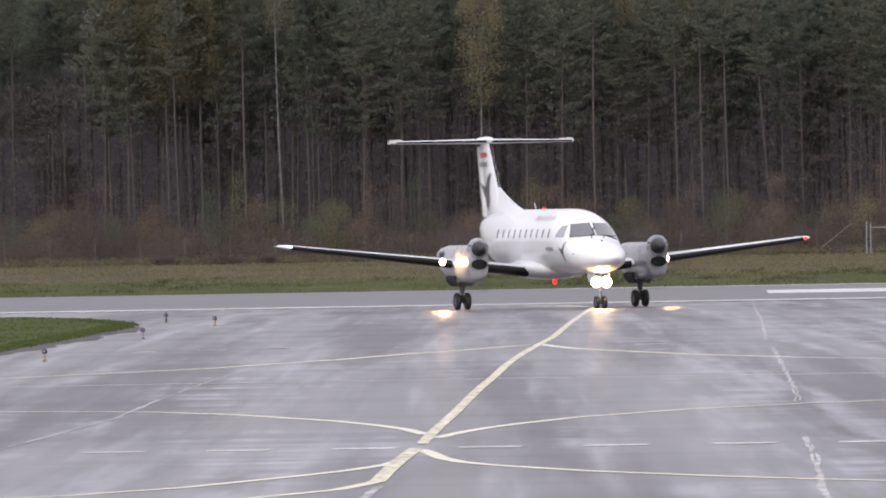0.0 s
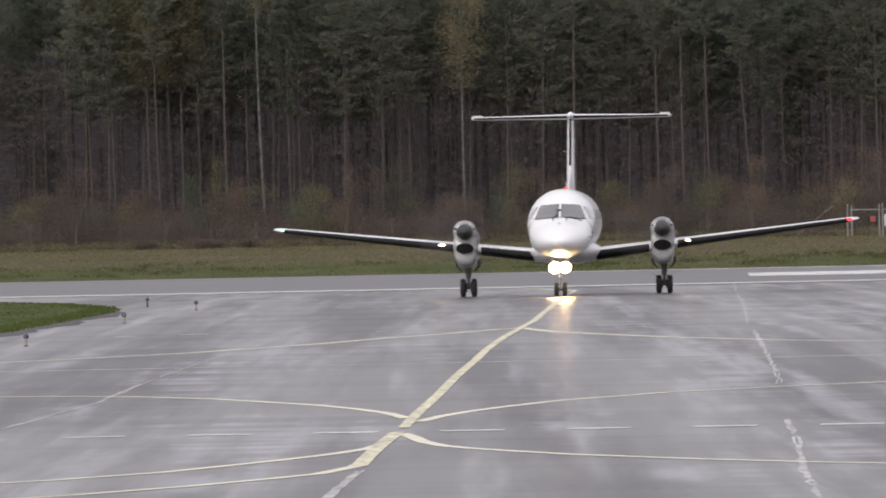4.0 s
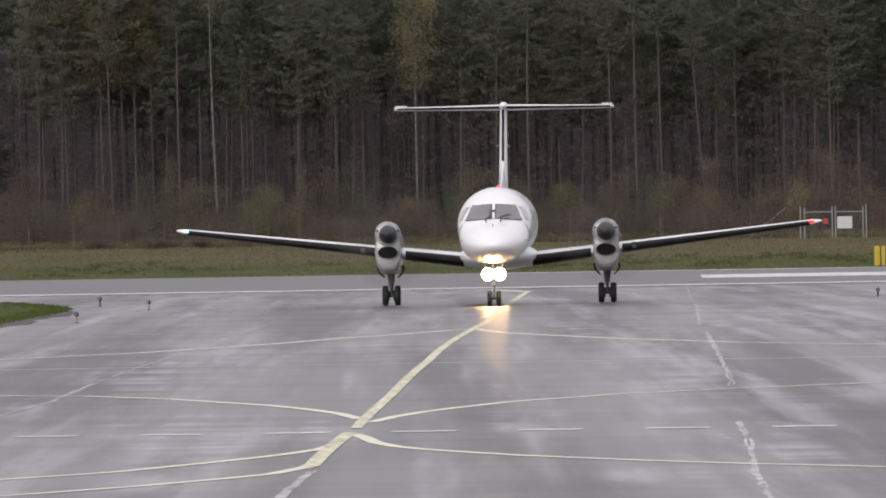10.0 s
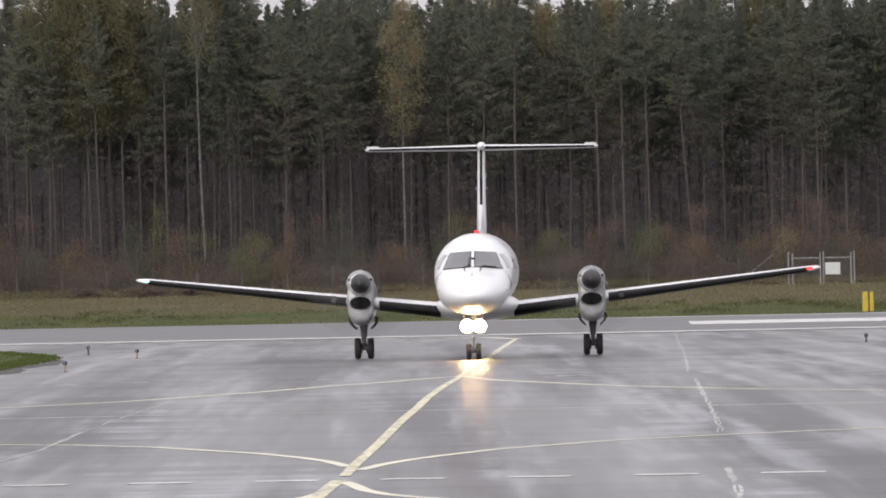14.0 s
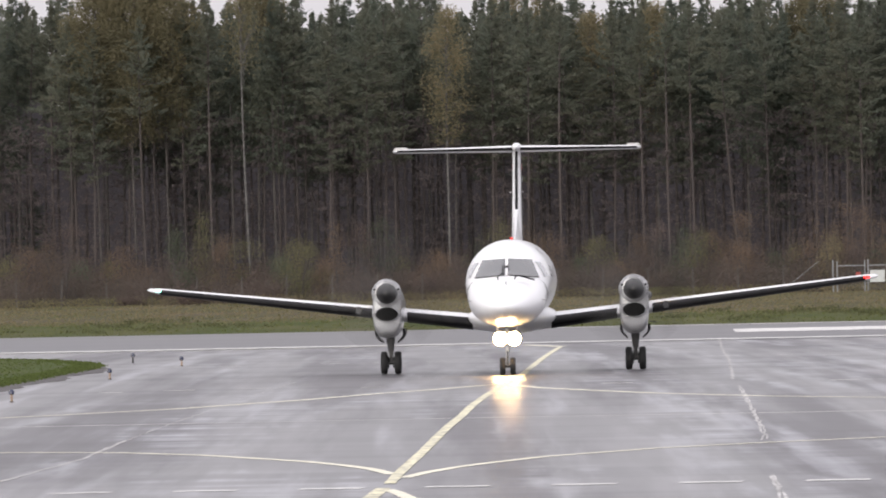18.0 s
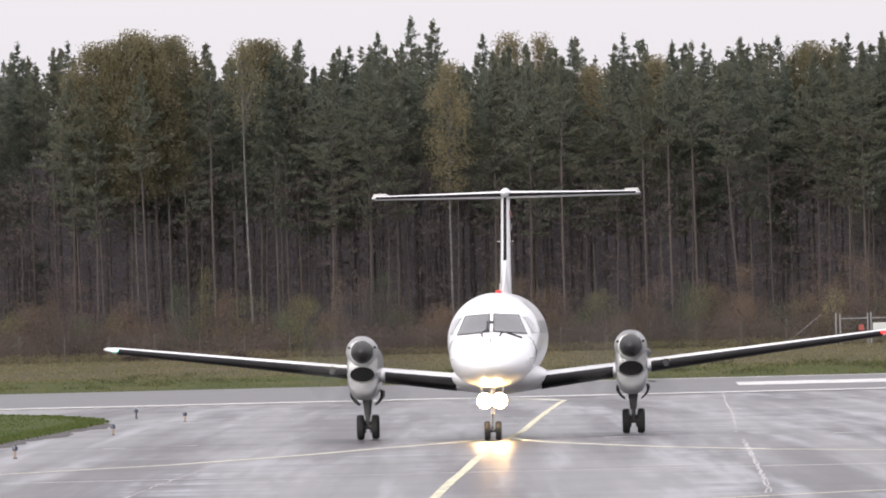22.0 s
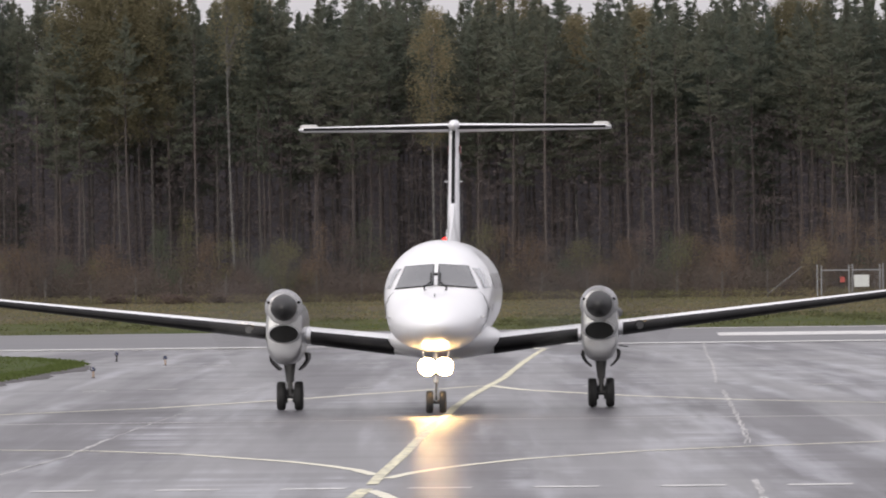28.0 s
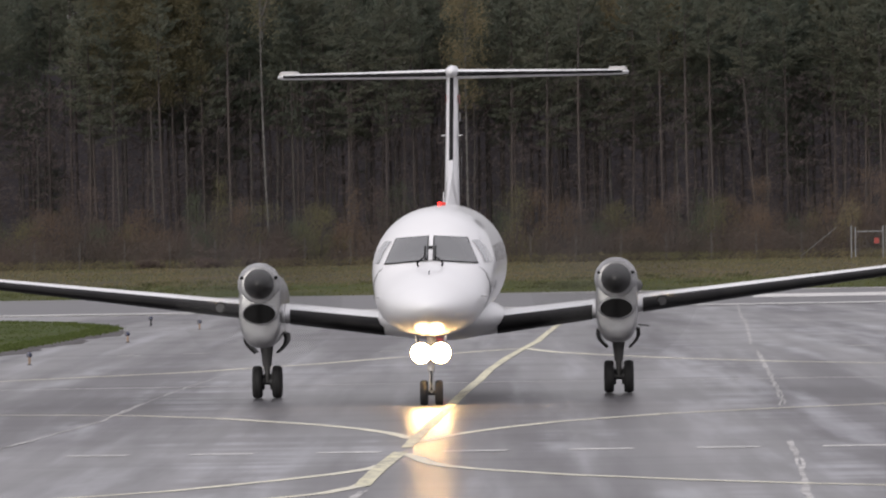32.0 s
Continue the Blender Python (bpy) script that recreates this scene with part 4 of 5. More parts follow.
# ---------------------------------------------------------------- lamps, signs, fence and gate
def stake_lamp(x, y, h, orange):
    st = empty("taxiway_light", "small blue edge light on an orange stake in the asphalt" if orange else "small dark blue edge light on a metal stake", "light", "taxiway edge lights")
    st.matrix_basis = pose(x, y, gz(y))
    part("stem", tube([(0, 0, 0), (0, 0, h - 0.1)], [0.028, 0.028], 8), ORANGE if orange else DARK, st)
    part("foot", tube([(0, 0, -0.03), (0, 0, 0.02)], [0.06, 0.05], 12), DARK, st)
    part("lens", tube([(0, 0, h - 0.12), (0, 0, h - 0.10), (0, 0, h - 0.03), (0, 0, h)], [0.05, 0.066, 0.062, 0.03], 12), BLUE_LENS, st, "dark blue glass lens")
    return st


for x, y, h, o in ((-10.71, 207.8, 0.30, True), (-9.89, 243.4, 0.30, True), (-10.96, 288.2, 0.32, False), (-8.94, 273.8, 0.30, True), (13.45, 280.1, 0.28, False)):
    stake_lamp(x, y, h, o)

sign = empty("runway_sign", "yellow guidance sign housing seen edge-on in the grass", "sign")
sign.matrix_basis = pose(19.72, 408, gz(408))
part("housing", box(-0.26, -0.02, -0.4, 0.4, 0.1, 0.99, 0.03), SIGN_YELLOW, sign)
part("side_cap", box(0.045, 0.22, -0.4, 0.4, 0.1, 0.99, 0.02), SIGN_YELLOW, sign)
part("seam", box(-0.025, 0.05, -0.36, 0.36, 0.11, 0.97), DARK, sign)
for dx in (-0.14, 0.13):
    part("leg", tube([(dx, 0, -0.05), (dx, 0, 0.16)], [0.03, 0.03], 8), GALV, sign)

FENCE_Y = 648.0
gate = empty("fence_gate", "double galvanised steel gate in the perimeter fence", "gate")
gate.matrix_basis = pose(0, 645, gz(645))
for x, h in ((25.53, 2.25), (25.82, 2.15), (27.8, 2.2), (28.03, 2.25), (30.0, 2.2), (30.22, 2.3)):
    part("post", tube([(x, 0, -0.1), (x, 0, h)], [0.05, 0.05], 10), GALV, gate)
for x0, x1 in ((25.82, 27.8), (28.03, 30.0)):
    part("rail", tube([(x0, 0, 1.82), (x1, 0, 1.82)], [0.038, 0.038], 8), GALV, gate)
    for k in range(1, 14):
        x = x0 + (x1 - x0) * k / 14
        part("wire", tube([(x, 0, 0.12), (x, 0, 1.82)], [0.005, 0.005], 4), GALV, gate)
board = empty("notice_board", "plain white notice board on the gate", "sign")
board.matrix_basis = pose(0, 644.995, gz(645))
part("panel", box(28.15, 29.22, -0.03, 0.0, 0.62, 1.48, 0.005), SIGN_WHITE, board)
red = empty("warning_board", "small red warning board on the gate", "sign")
red.matrix_basis = pose(0, 644.995, gz(645))
part("panel", box(27.15, 27.5, -0.03, 0.0, 0.95, 1.35, 0.005), SIGN_RED, red)
fence = empty("perimeter_fence", "perimeter fence of pale posts and thin wires", "fence")
fence.matrix_basis = pose(0, FENCE_Y, gz(FENCE_Y))
post_mesh = bm_mesh("post", tube([(0, 0, -0.1), (0, 0, 1.95)], [0.036, 0.034], 8), FENCE_GREY)
for k in range(30):
    x = -62 + 3.235 * k - 0.03
    if x < 25.2:
        p = new("post", post_mesh)
        p.parent = fence
        p.matrix_basis = pose(x, 0, 0, 0, random.uniform(-1, 1), 0)
for z in (0.3, 0.9, 1.5, 2.1):
    part("wire", tube([(-62, 0, z), (25.53, 0, z)], [0.003, 0.003], 4), FENCE_WIRE, fence)
brace = part("brace", tube([(22.0, 0, 0.1), (24.6, 0, 2.15)], [0.02, 0.02], 6), GALV, fence)


# ---------------------------------------------------------------- forest
def leaf_cloud(rnd, centres, per, spread, size, up=0.3, tight=None):
    """Many small leaf quads scattered round the centres, as arrays; tight narrows the scatter of single centres."""
    n = len(centres) * per
    k = np.ones((n, 1)) if tight is None else np.repeat(np.asarray(tight, float), per)[:, None]
    c = np.repeat(np.asarray(centres, float), per, 0) + np.clip(rnd.normal(0, 1, (n, 3)), -1.7, 1.7) * np.asarray(spread) * k
    a = rnd.normal(0, 1, (n, 3))
    a /= np.linalg.norm(a, axis=1)[:, None]
    b = np.cross(a, rnd.normal(0, 1, (n, 3)) + [0, 0, up])
    b /= np.linalg.norm(b, axis=1)[:, None] + 1e-6
    s = size * rnd.uniform(0.5, 1.3, (n, 1))
    v = np.stack([c - a * s - b * s * 0.5, c + a * s * 0.2 - b * s * 0.6, c + a * s, c + a * s * 0.1 + b * s * 0.6], 1).reshape(-1, 3)
    return v


def quads_mesh(name, v, mat):
    me = bpy.data.meshes.new(name)
    n = len(v) // 4
    me.from_pydata(v.tolist(), [], [(4 * k, 4 * k + 1, 4 * k + 2, 4 * k + 3) for k in range(n)])
    me.materials.append(mat)
    return me


def sprigs(rnd, base, way, length, per, rise, size, slim, lift=0.25, inner=0.25):
    """Elongated sprigs along branches: base, way (unit) and length of each, curving by rise at the tip."""
    n = len(base) * per
    f = inner + (1 - inner) * rnd.uniform(0, 1, n) ** 0.8
    B, W, L = np.repeat(base, per, 0), np.repeat(way, per, 0), np.repeat(length, per)
    p = B + W * (L * f)[:, None]
    p[:, 2] += rise * L * f * f
    p += rnd.normal(0, 1, (n, 3)) * (0.05 + 0.10 * L * (1.15 - f))[:, None] * [1, 1, 0.7]
    d = W * 0.8 + rnd.normal(0, 0.55, (n, 3)) + [0, 0, lift]
    d /= np.linalg.norm(d, axis=1)[:, None]
    e = np.cross(d, rnd.normal(0, 1, (n, 3)))
    e /= np.linalg.norm(e, axis=1)[:, None] + 1e-6
    s = (size * rnd.uniform(0.6, 1.3, n) * np.clip(0.42 + 0.4 * L, 0.42, 1.0))[:, None]
    return np.stack([p - d * s * 0.7, p - d * s * 0.1 - e * s * slim, p + d * s, p + e * s * slim], 1).reshape(-1, 3)


def crown(rnd, kind, h):
    """Leaf corners of the crown and the limbs that carry it."""
    limbs = []
    if kind in ("pine", "spruce"):
        pine = kind == "pine"
        long = h * (rnd.uniform(0.25, 0.56) if pine else rnd.uniform(0.40, 0.58))
        base, way, length = [], [], []
        d = 0.05
        while d < long:
            R = (min(2.7, 0.16 + 0.42 * d) * min(1.0, 0.5 + 2.0 * (1 - d / long))) if pine else min(2.1, 0.12 + 0.31 * d)
            for k in range((5 if d < 0.55 * long else 3) if pine else 7 if d < 0.6 * long else 5):
                a, up = rnd.uniform(0, math.tau), (max(0.1, 0.9 - 0.13 * d) if pine else max(-0.45, 0.45 - 0.22 * d)) + rnd.normal(0, 0.12)
                v = np.array([math.cos(a), math.sin(a), up])
                base.append((0, 0, h - d + rnd.normal(0, 0.2) * min(1.0, 0.3 + d)))
                way.append(v / np.linalg.norm(v))
                length.append(R * rnd.uniform(0.45, 1.15))
                if pine and rnd.uniform() < 0.25:
                    q = np.array(base[-1]) + way[-1] * length[-1]
                    limbs.append((base[-1], tuple(q)))
            d += rnd.uniform(0.34, 0.5) if pine else rnd.uniform(0.30, 0.42)
        base.append((0, 0, h - 0.7))
        way.append(np.array([0, 0, 1.0]))
        length.append(0.9)
        base, way, length = np.array(base), np.array(way), np.array(length)
        if pine:
            return sprigs(rnd, base, way, length, 48, 0.10, 0.16, 0.36, 0.45, 0.15), limbs
        return sprigs(rnd, base, way, length, 27, 0.16, 0.165, 0.33, 0.05, 0.1), limbs
    centres = []
    low, wide, count, per, size = {"aspen": (0.50, 3.2, 260, 110, 0.082), "bare": (0.72, 1.35, 70, 30, 0.085), "birch": (0.52, 1.7, 110, 66, 0.085)}[kind]
    z0 = h * low
    for _ in range(count):
        u = rnd.uniform(0, 1) ** 0.65
        R = wide * math.sin(math.pi * min(1, 0.10 + 0.86 * u ** (1.4 if kind == "aspen" else 1.0))) ** 0.65
        q, a = rnd.uniform(0.05, 1.0) ** 0.55, rnd.uniform(0, math.tau)
        z = z0 + (h - 0.4 - z0) * u
        centres.append((R * q * math.cos(a), R * q * math.sin(a), z))
        if rnd.uniform() < 0.4:
            limbs.append(((0, 0, z - (1.5 if kind == "bare" else 0.8) * R * q - 0.3), centres[-1]))
    return leaf_cloud(rnd, centres, per, (0.42, 0.42, 0.36) if kind == "aspen" else (0.38, 0.38, 0.42), size), limbs


def tree_meshes(kind, h, seed, bark, leaf):
    rnd = np.random.default_rng(seed)
    leaf_v, limbs = crown(rnd, kind, h)
    lean = rnd.uniform(-0.3, 0.3, 2)
    zs = [-0.3, 0.3, h * 0.2, h * 0.4, h * 0.6, h * 0.8, h * 0.97]
    r0 = rnd.uniform(0.095, 0.13) if kind in ("pine", "spruce") else 0.11
    bm = tube([(lean[0] * math.sin(z / h * 3), lean[1] * math.sin(z / h * 2.2), z) for z in zs], [r0 * 1.25, r0, r0 * 0.88, r0 * 0.75, r0 * 0.58, r0 * 0.34, 0.02], 9)
    for a, b in limbs:
        tube([a, ((a[0] + b[0]) / 2, (a[1] + b[1]) / 2, (a[2] + b[2]) / 2 + 0.1), b], [0.035, 0.022, 0.008], 4, bm, False)
    if kind in ("pine", "spruce"):
        for _ in range(30):  # dead twigs on the bare trunk
            z, a, ln = rnd.uniform(h * 0.2, h * 0.6), rnd.uniform(0, math.tau), rnd.uniform(0.3, 1.4)
            tube([(0, 0, z), (ln * math.cos(a), ln * math.sin(a), z + rnd.uniform(-0.2, 0.3))], [0.016, 0.005], 3, bm, False)
    return bm_mesh("trunk", bm, bark), quads_mesh("crown", leaf_v, leaf)


TREE_KINDS = {
    "pine": (BARK_PINE, NEEDLES, "tall pine with bare brown trunk and dark green crown", "pine_tree"),
    "spruce": (BARK_GREY, SPRUCE, "dark green pointed spruce at the forest edge", "spruce_tree"),
    "birch": (BARK_BIRCH, LEAF_YELLOW, "birch with white trunk and thin yellow autumn leaves", "birch_tree"),
    "bare": (BARK_BIRCH, LEAF_OLIVE, "tall birch with long white trunk and thin olive top", "birch_tree"),
    "aspen": (BARK_GREY, LEAF_OLIVE, "broad olive-yellow autumn tree at the forest edge", "aspen_tree"),
}
TREE_BANK = {k: [tree_meshes(k, 23.0, 10 * i + len(k), v[0], v[1]) for i in range(7 if k in ("pine", "spruce") else 4)] for k, v in TREE_KINDS.items()}


def tree(kind, x, y, h, turn=0.0, lean=0.0, variant=0):
    bark, leaf, label, name = TREE_KINDS[kind]
    t = empty(name, label, "tree", "forest edge trees")
    t.matrix_basis = pose(x, y, gz(y), 0, lean, turn)
    s = h / 23.0
    for nm, me in zip(("trunk", "crown"), TREE_BANK[kind][variant % len(TREE_BANK[kind])]):
        o = new(nm, me)
        o.parent = t
        o.matrix_basis = Matrix.Diagonal((0.9 + 0.1 * s, 0.9 + 0.1 * s, s, 1))
    return t


rnd = random.Random(7)


def skyline(x):
    """Height of the tallest trees along the forest edge."""
    return float(np.interp(x, (-45, -27, -10, 5, 16, 45), (24.3, 23.6, 23.2, 23.2, 22.3, 22.2)))


# trees that can be told apart
tree("bare", -16.6, 672, 23.5, 10, -1.2, 0)
tree("birch", 9.2, 684, 21.3, 40, -0.5, 1)
tree("birch", -1.8, 675, 21.6, 80, 0, 2)
tree("birch", 14.1, 683, 21.8, 120, 0, 3)
tree("birch", 2.8, 694, 24.2, 200, 0, 1)
tree("birch", 5.4, 695, 24.0, 260, 0, 2)
tree("aspen", -25.2, 677, 24.5, 0, 0, 0)
tree("aspen", -27.9, 678, 23.7, 70, 0, 1)
tree("aspen", -22.8, 678, 24.1, 130, 0, 2)
tree("aspen", -16.0, 690, 24.0, 200, 0, 3)
tree("aspen", 26.1, 692, 22.9, 30, 0, 1)
for i, x in enumerate((-28.4, -30.2, -24.4, -19.5, -14.5, -12.7, -10.8, -7.9, -5.9, 12.8, 14.7, 16.6, 22.2, 27.8, 29.1, 1.4, 4.0, 6.6)):
    tree("pine", x, 674 + rnd.uniform(0, 5), rnd.uniform(20, 22.5), rnd.uniform(0, 360), rnd.uniform(-1, 1), i)
tree("pine", 19.9, 674, 20.5, 15, -4.0, 2)
for i, (x, h) in enumerate(((-7.1, 24.2), (-4.6, 25.3), (-2.9, 25.0), (8.0, 23.4), (11.6, 23.6), (16.3, 22.8), (17.7, 22.7), (20.5, 23.1), (23.4, 23.2), (28.7, 23.2), (30.4, 22.5), (-30.8, 24.0), (-13.1, 23.8), (-9.3, 23.1), (0.9, 23.9))):
    tree("spruce" if i not in (2, 3, 7) else "pine", x, 690, h, 24 * i, 0, i)
for i in range(150):
    tree(rnd.choice(("pine", "pine", "spruce")), -43 + 82 * ((i * 0.618034) % 1), rnd.uniform(677, 697), skyline(-43 + 82 * ((i * 0.618034) % 1)) + rnd.uniform(-2.4, 0.4) if i % 6 else rnd.uniform(17, 19), rnd.uniform(0, 360), rnd.uniform(-1, 1), i)


for i in range(14):
    tree("spruce", -42 + 84 * ((i * 0.618034 + 0.3) % 1), rnd.uniform(686, 704), rnd.uniform(6, 15), rnd.uniform(0, 360), 0, i)


# the wood behind, one mass
def wood_mass(count, x0, x1, y0, y1, seed, low=0.90, high=1.03):
    r = random.Random(seed)
    tv, tf, cv = [], [], []
    bank = []
    for kind in ("pine", "spruce"):
        for i in range(3):
            tm, cm = TREE_BANK[kind][i + 1]
            t = np.array([v.co[:] for v in tm.vertices])
            c = np.array([v.co[:] for v in cm.vertices]).reshape(-1, 4, 3)
            bank.append((t, [tuple(p.vertices) for p in tm.polygons], c))
    for k in range(count):
        t, f, c = r.choice(bank)
        a, s = r.uniform(0, math.tau), r.uniform(low, high)
        R = np.array([[math.cos(a), -math.sin(a), 0], [math.sin(a), math.cos(a), 0], [0, 0, s]])
        x, y = r.uniform(x0, x1), r.uniform(y0, y1)
        p = np.array([x, y, gz(y)])
        base = sum(len(q) for q in tv)
        tv.append(t @ R.T + p)
        tf += [tuple(i + base for i in q) for q in f]
        pick = np.random.default_rng(k).permutation(len(c))[: len(c) // 8]
        mid = c[pick].mean(1, keepdims=True)
        cv.append(((mid + (c[pick] - mid) * 2.4).reshape(-1, 3)) @ R.T + p)
    me = bpy.data.meshes.new("trunks")
    me.from_pydata(np.concatenate(tv).tolist(), [], tf)
    me.materials.append(BARK_PINE)
    wood = empty("forest", "dense dark conifer forest behind the tree line", "forest", kind="stuff")
    for nm, m_ in (("trunks", me), ("crowns", quads_mesh("crowns", np.concatenate(cv), NEEDLES))):
        o = new(nm, m_)
        o.parent = wood
    return wood


wood_mass(150, -44, 41, 698, 718, 3)
wood_mass(170, -60, 60, 726, 760, 4, 0.93, 1.03)
# a dim glowing sheet closes the wood, standing in for haze between trunks
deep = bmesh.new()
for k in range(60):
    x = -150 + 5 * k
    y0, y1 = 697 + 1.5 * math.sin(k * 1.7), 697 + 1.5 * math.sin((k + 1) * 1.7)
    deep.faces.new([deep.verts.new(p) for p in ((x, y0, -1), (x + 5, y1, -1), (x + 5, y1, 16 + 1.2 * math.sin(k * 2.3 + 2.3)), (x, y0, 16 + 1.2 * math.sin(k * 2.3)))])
tagged(new("backdrop", bm_mesh("backdrop", deep, BACKDROP_GLOW, True)), "dim glowing sheet standing in for haze in the forest depth", "forest", kind="structure")

# dead lower branches and brushwood between the trunks
def dead_branches(count, x0, x1, y0, y1, seed):
    r = np.random.default_rng(seed)
    base = np.stack([r.uniform(x0, x1, count), r.uniform(y0, y1, count), 1.0 + 13.5 * r.uniform(0, 1, count) ** 0.95], 1)
    a = r.uniform(0, math.tau, count)
    way = np.stack([np.cos(a), np.sin(a), r.normal(-0.1, 0.25, count)], 1)
    way /= np.linalg.norm(way, axis=1)[:, None]
    v = sprigs(r, base, way, r.uniform(0.8, 2.4, count), 20, -0.15, 0.17, 0.20, 0.0, 0.0)
    return tagged(new("dead_branches", quads_mesh("dead_branches", v, TWIGS)), "dead brown lower branches between the trunks", "branches", kind="stuff")


dead_branches(7600, -44, 41, 675.5, 692, 21)

# undergrowth along the forest edge
g = np.random.default_rng(5)
cl, tw = [], bmesh.new()
for k in range(420):
    x, y = g.uniform(-43, 40), g.uniform(651, 677)
    h = g.uniform(0.7, 1.9) + max(0, (y - 658) / 18) * g.uniform(0.4, 3.2)
    w = g.uniform(0.4, 0.9)
    for j in range(15):
        u = g.uniform(0.05, 1)
        cl.append((x + g.normal(0, w) * (1.1 - 0.7 * u), y + g.normal(0, 0.5), gz(y) + h * u))
    for j in range(5):
        tube([(x + g.normal(0, 0.2), y, gz(y) - 0.1), (x + g.normal(0, 0.5), y + g.normal(0, 0.3), gz(y) + h * g.uniform(0.8, 1.15))], [0.022, 0.006], 3, tw, False)
under = empty("undergrowth", "brown leafless scrub along the forest edge", "bushes", kind="stuff")
o = new("foliage", quads_mesh("foliage", leaf_cloud(g, cl, 32, (0.36, 0.36, 0.42), 0.072), BRUSH))
o.parent = under
part("twigs", tw, BARK_GREY, under, flat=True)


def bush(x, y, h, w, mat, label, seed):
    r = np.random.default_rng(seed)
    b = empty("bush", label, "bush", "bushes at the fence")
    b.matrix_basis = pose(x, y, gz(y))
    c = [(r.normal(0, w * (0.25 + 0.9 * math.sin(math.pi * min(1.0, 0.15 + 0.8 * u)))), r.normal(0, 0.6), h * u) for u in r.uniform(0.08, 1, 50) ** 1.2]
    fo = new("foliage", quads_mesh("foliage", leaf_cloud(r, c, 64, (0.30, 0.30, 0.34), 0.050), mat))
    fo.parent = b
    st = bmesh.new()
    for q in c[::3]:
        tube([(q[0] * 0.2, q[1] * 0.2, -0.1), (q[0] * 0.5, q[1] * 0.5, q[2] * 0.5), q], [0.035, 0.022, 0.008], 4, st, False)
    part("stem", st, BARK_GREY, b)
    return b


bush(27.9, 660, 6.3, 1.3, BUSH_RUSSET, "tall russet autumn shrub behind the gate", 1)
bush(30.2, 661, 5.4, 1.2, BUSH_RUSSET, "tall russet autumn shrub behind the gate", 2)
bush(25.9, 656, 4.0, 0.55, LEAF_YELLOW, "yellow-green autumn bush by the gate", 3)
bush(19.6, 664, 5.6, 0.7, BUSH_RUSSET, "slender russet sapling clump at the forest edge", 4)
bush(-12.6, 660, 4.4, 1.0, BUSH_OLIVE, "olive autumn bush at the forest edge", 5)
bush(-17.0, 664, 4.4, 1.1, BUSH_OLIVE, "olive autumn bush at the forest edge", 6)
bush(-26.0, 662, 4.2, 0.8, BUSH_RUSSET, "russet bush at the forest edge", 7)
for k in range(64):
    m_, word = ((BUSH_RUSSET, "russet"), (BUSH_OLIVE, "olive"), (BUSH_GREEN, "dull green"), (BRUSH, "brown"), (BUSH_RUSSET, "russet"))[k % 5]
    bush(-40 + 80 * ((k * 0.618034) % 1), rnd.uniform(655, 674), rnd.uniform(2.2, 4.2) if k % 3 else rnd.uniform(4.2, 6.6), rnd.uniform(0.35, 0.9), m_, word + " autumn bush in the scrub of the forest edge", 60 + k)
for k, (x, w) in enumerate(((-20.4, 1.3), (-24.6, 0.8), (-17.2, 0.5))):
    r = np.random.default_rng(40 + k)
    hp = [(x + r.normal(0, w * 0.6), 646 + r.normal(0, 0.3), gz(646) + 0.55 * r.uniform(0, 1) ** 0.8) for _ in range(50)]
    tagged(new("brush_mound", quads_mesh("brush_mound", leaf_cloud(r, hp, 30, (0.25, 0.2, 0.12), 0.07), BRUSH)), "low heap of dry cut brush by the fence", "brush heap", "brush heaps")

# blades on the grass island
gi = np.random.default_rng(11)
blades = []
for y in gi.uniform(206, 312, 2600):
    e = float(np.interp(y, [205, 223.5, 233.5, 244, 252, 264, 271, 278, 289, 300.5, 314, 324], [-13.3, -12.72, -12.4, -12.05, -12.0, -11.65, -11.6, -11.7, -12.6, -14.2, -17.6, -24.0]))
    x = e - 0.08 - (gi.uniform(0, 0.3) if gi.uniform() < 0.4 else gi.uniform(0, 9))
    blades.append((x, y, gz(y) + 0.04))
tagged(new("grass_blades", quads_mesh("grass_blades", leaf_cloud(gi, blades, 9, (0.25, 0.8, 0.015), 0.05, 2.0), BLADES)), "tufts of green grass on the island", "grass", kind="stuff")

# tufts in the grass field
c2 = [(g.uniform(-40, 40), y, gz(y) - 0.02) for y in g.uniform(470, 652, 4200)]
tagged(new("grass_tufts", quads_mesh("grass_tufts", leaf_cloud(g, c2, 8, (0.5, 0.6, 0.05), 0.085, 2.0), DRY)), "dry yellowish tufts of grass in the field", "grass", kind="stuff")
tall = [(g.uniform(-42, 40), y, gz(y) + g.uniform(0.05, 0.45)) for y in g.uniform(645, 655, 2200)]
tagged(new("tall_grass", quads_mesh("tall_grass", leaf_cloud(g, tall, 12, (0.35, 0.3, 0.14), 0.055, 2.0), DRY)), "tall dry grass along the foot of the scrub", "grass", kind="stuff")
c3 = [(g.uniform(-34, 34), y, gz(y) + 0.02) for y in g.uniform(399, 490, 1600)]
tagged(new("verge_tufts", quads_mesh("verge_tufts", leaf_cloud(g, c3, 8, (0.4, 0.5, 0.04), 0.06, 2.0), VERGE_BLADES)), "green tufts of grass on the verge", "grass", kind="stuff")


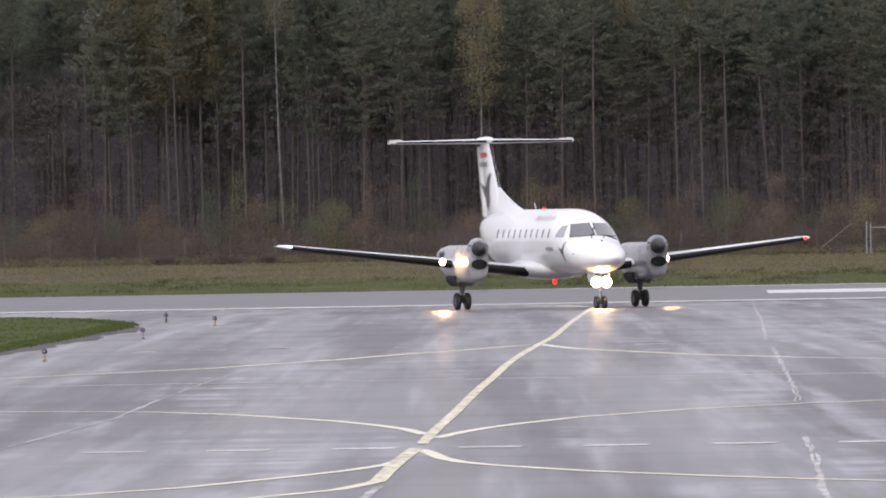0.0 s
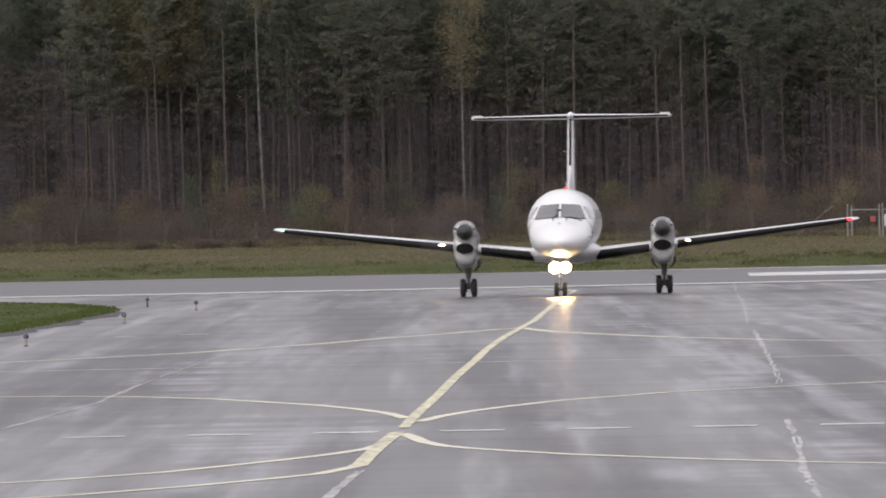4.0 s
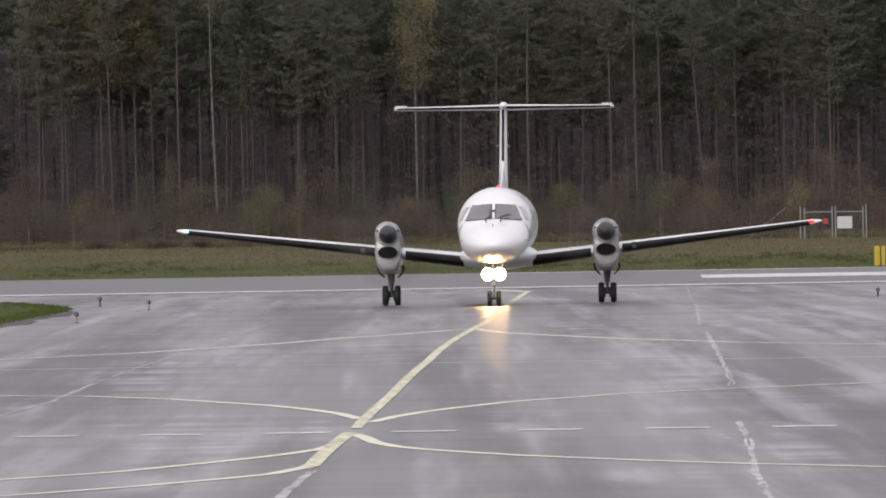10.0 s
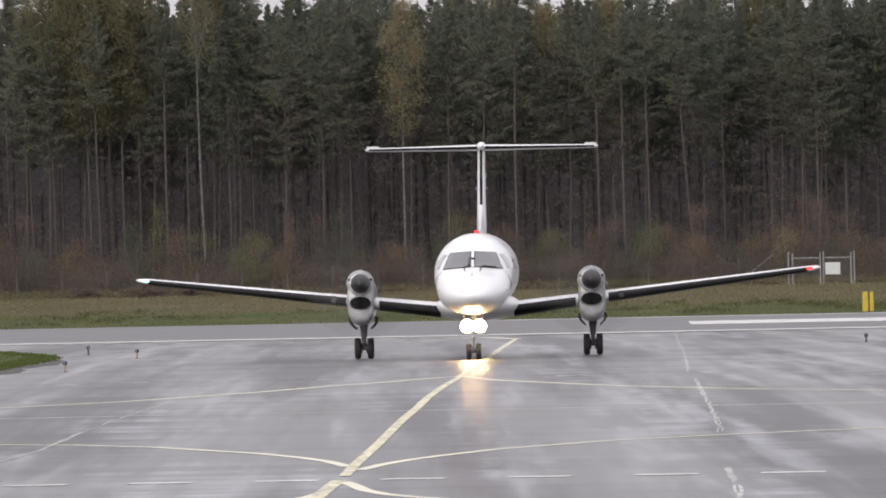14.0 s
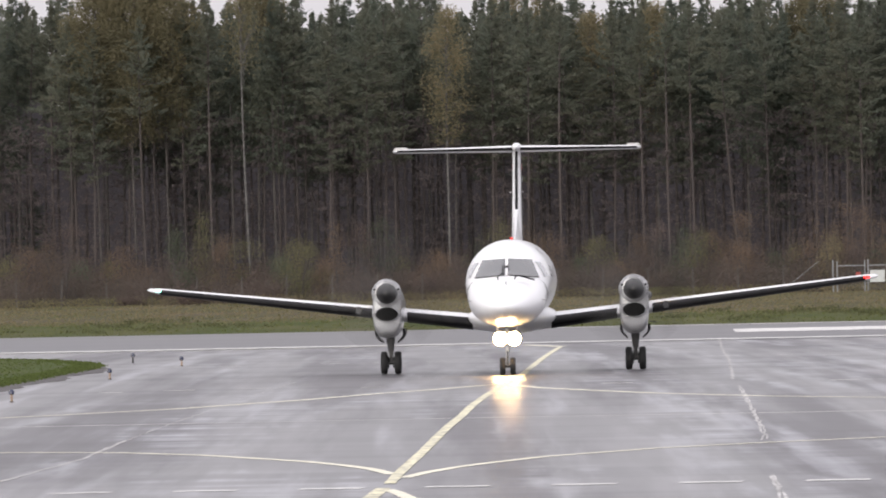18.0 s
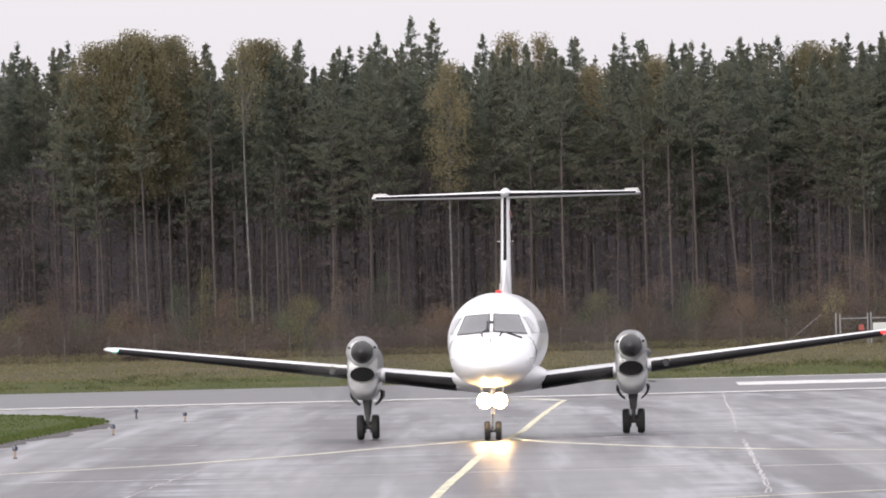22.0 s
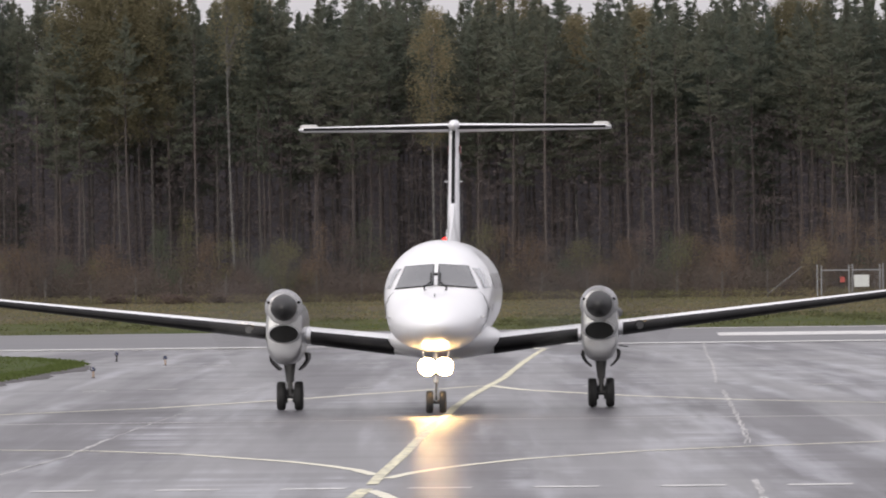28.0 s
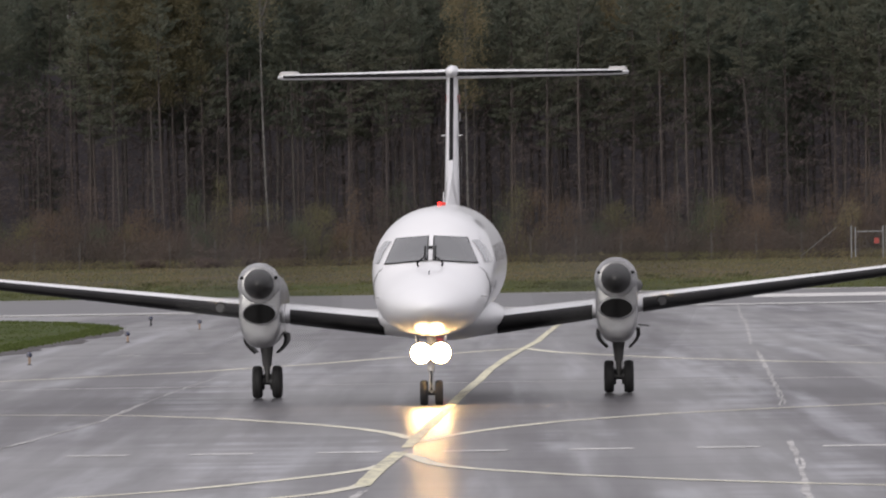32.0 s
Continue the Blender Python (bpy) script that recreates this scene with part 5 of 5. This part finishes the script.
# darker clumps of coarse grass and weeds between the verge and the field
gc = np.random.default_rng(17)
clumps = []
for k in range(46):
    x, y, w = gc.uniform(-34, 34), gc.uniform(425, 490), gc.uniform(0.3, 1.2)
    clumps += [(x + gc.normal(0, w), y + gc.normal(0, 1.5), gz(y) + 0.17 * gc.uniform(0, 1) ** 1.5) for _ in range(16)]
tagged(new("weed_clumps", quads_mesh("weed_clumps", leaf_cloud(gc, clumps, 14, (0.22, 0.4, 0.05), 0.06, 2.0), WEEDS)), "coarse dark green clumps of weeds in the grass", "weeds", kind="stuff")


# ---------------------------------------------------------------- what moves
PLANE_ROWS = [
    (0.0, 1.5, 324.048, 14.07, 0.02), (0.5, 2.157, 321.565, 9.03, -0.02), (1.0, 2.573, 319.077, 4.52, -0.05), (1.5, 2.766, 316.577, 0.85, -0.09),
    (2.0, 2.815, 314.062, -1.01, -0.12), (2.5, 2.796, 311.531, -1.43, -0.14), (3.0, 2.736, 308.984, -1.6, -0.15), (3.5, 2.66, 306.422, -1.9, -0.15),
    (4.0, 2.542, 303.851, -2.07, -0.15), (4.5, 2.398, 301.273, -2.09, -0.15), (5.0, 2.304, 298.663, -2.01, -0.13), (6.0, 2.231, 293.427, -1.74, -0.06),
    (7.0, 2.103, 288.571, -1.9, -0.05), (8.0, 1.96, 283.958, -2.04, -0.06), (9.0, 1.823, 279.554, -1.85, -0.07), (10.0, 1.701, 275.363, -1.67, -0.07),
    (11.0, 1.593, 271.353, -1.48, -0.06), (12.0, 1.508, 267.467, -1.28, -0.02), (13.0, 1.427, 263.64, -1.32, 0.04), (14.0, 1.341, 259.826, -1.47, 0.1),
    (15.0, 1.257, 255.935, -1.49, 0.12), (16.0, 1.18, 251.958, -1.5, 0.07), (17.0, 1.088, 247.632, -1.51, 0.05), (18.0, 0.986, 243.099, -1.49, 0.04),
    (19.0, 0.879, 238.47, -1.45, 0.02), (20.0, 0.77, 233.739, -1.55, 0.01), (21.0, 0.643, 228.889, -1.7, 0.02), (22.0, 0.507, 223.911, -1.71, 0.03),
    (23.0, 0.368, 218.808, -1.63, 0.04), (24.0, 0.231, 213.585, -1.58, 0.04), (25.0, 0.096, 208.239, -1.56, 0.04), (26.0, -0.043, 202.685, -1.51, 0.0),
    (27.0, -0.182, 196.724, -1.45, -0.11), (28.0, -0.318, 191.081, -1.5, -0.11), (29.0, -0.463, 185.574, -1.67, -0.04), (30.0, -0.635, 180.105, -1.8, 0.11),
    (31.0, -0.818, 174.63, -1.66, 0.29), (32.0, -0.982, 169.135, -1.4, 0.45),
]


def motions():
    walk(plane, [(t, pose(x, y, gz(y), p, 0, a)) for t, x, y, a, p in PLANE_ROWS])
    for prop, ex, s in PROPS:
        walk(prop, [(k / 30, pose(ex, -2.62, 2.175, 0, 0, 0) @ pose(0, 0, 0, 0, (86.0 * k) % 360, 0)) for k in range(961)])
    # wheels roll with the distance covered
    ts, ys = [r[0] for r in PLANE_ROWS], [r[2] for r in PLANE_ROWS]
    for w, x, y, r in WHEELS:
        rows = []
        for k in range(321):
            gone = ys[0] - float(np.interp(k / 10, ts, ys))
            rows.append((k / 10, pose(x, y, r) @ pose(0, 0, 0, math.degrees(gone / r) % 360, 0, 0)))
        walk(w, rows)
    # wing landing lights turn away into the wing, in place of switching off
    for light, x, y, z in LIGHTS:
        walk(light, [(t, pose(x, y, z, a, 0, 0)) for t, a in ((0, 0), (3.2, 0), (3.5, -40), (3.9, -84), (4.6, -96), (5.3, -140), (6.0, -178), (32, -178))])
    for bc, y, z in BEACONS:
        walk(bc, [(k / 10, pose(0, y, z, 0, 0, (52.0 * (k - 100)) % 360)) for k in range(321)])
    # one wiper sweeps until it is parked, the other stays parked
    for wiper, base, s in WIPERS:
        rows = []
        for k in range(321):
            a = 0.0
            if s > 0 and k < 262:
                a = -50 + 50 * math.cos(math.tau * (k / 10 - 10.33) / 1.375)
            rows.append((k / 10, base @ pose(0, 0, 0, 0, 0, a)))
        walk(wiper, rows if s > 0 else [(0, rows[0][1]), (32, rows[-1][1])])


motions()
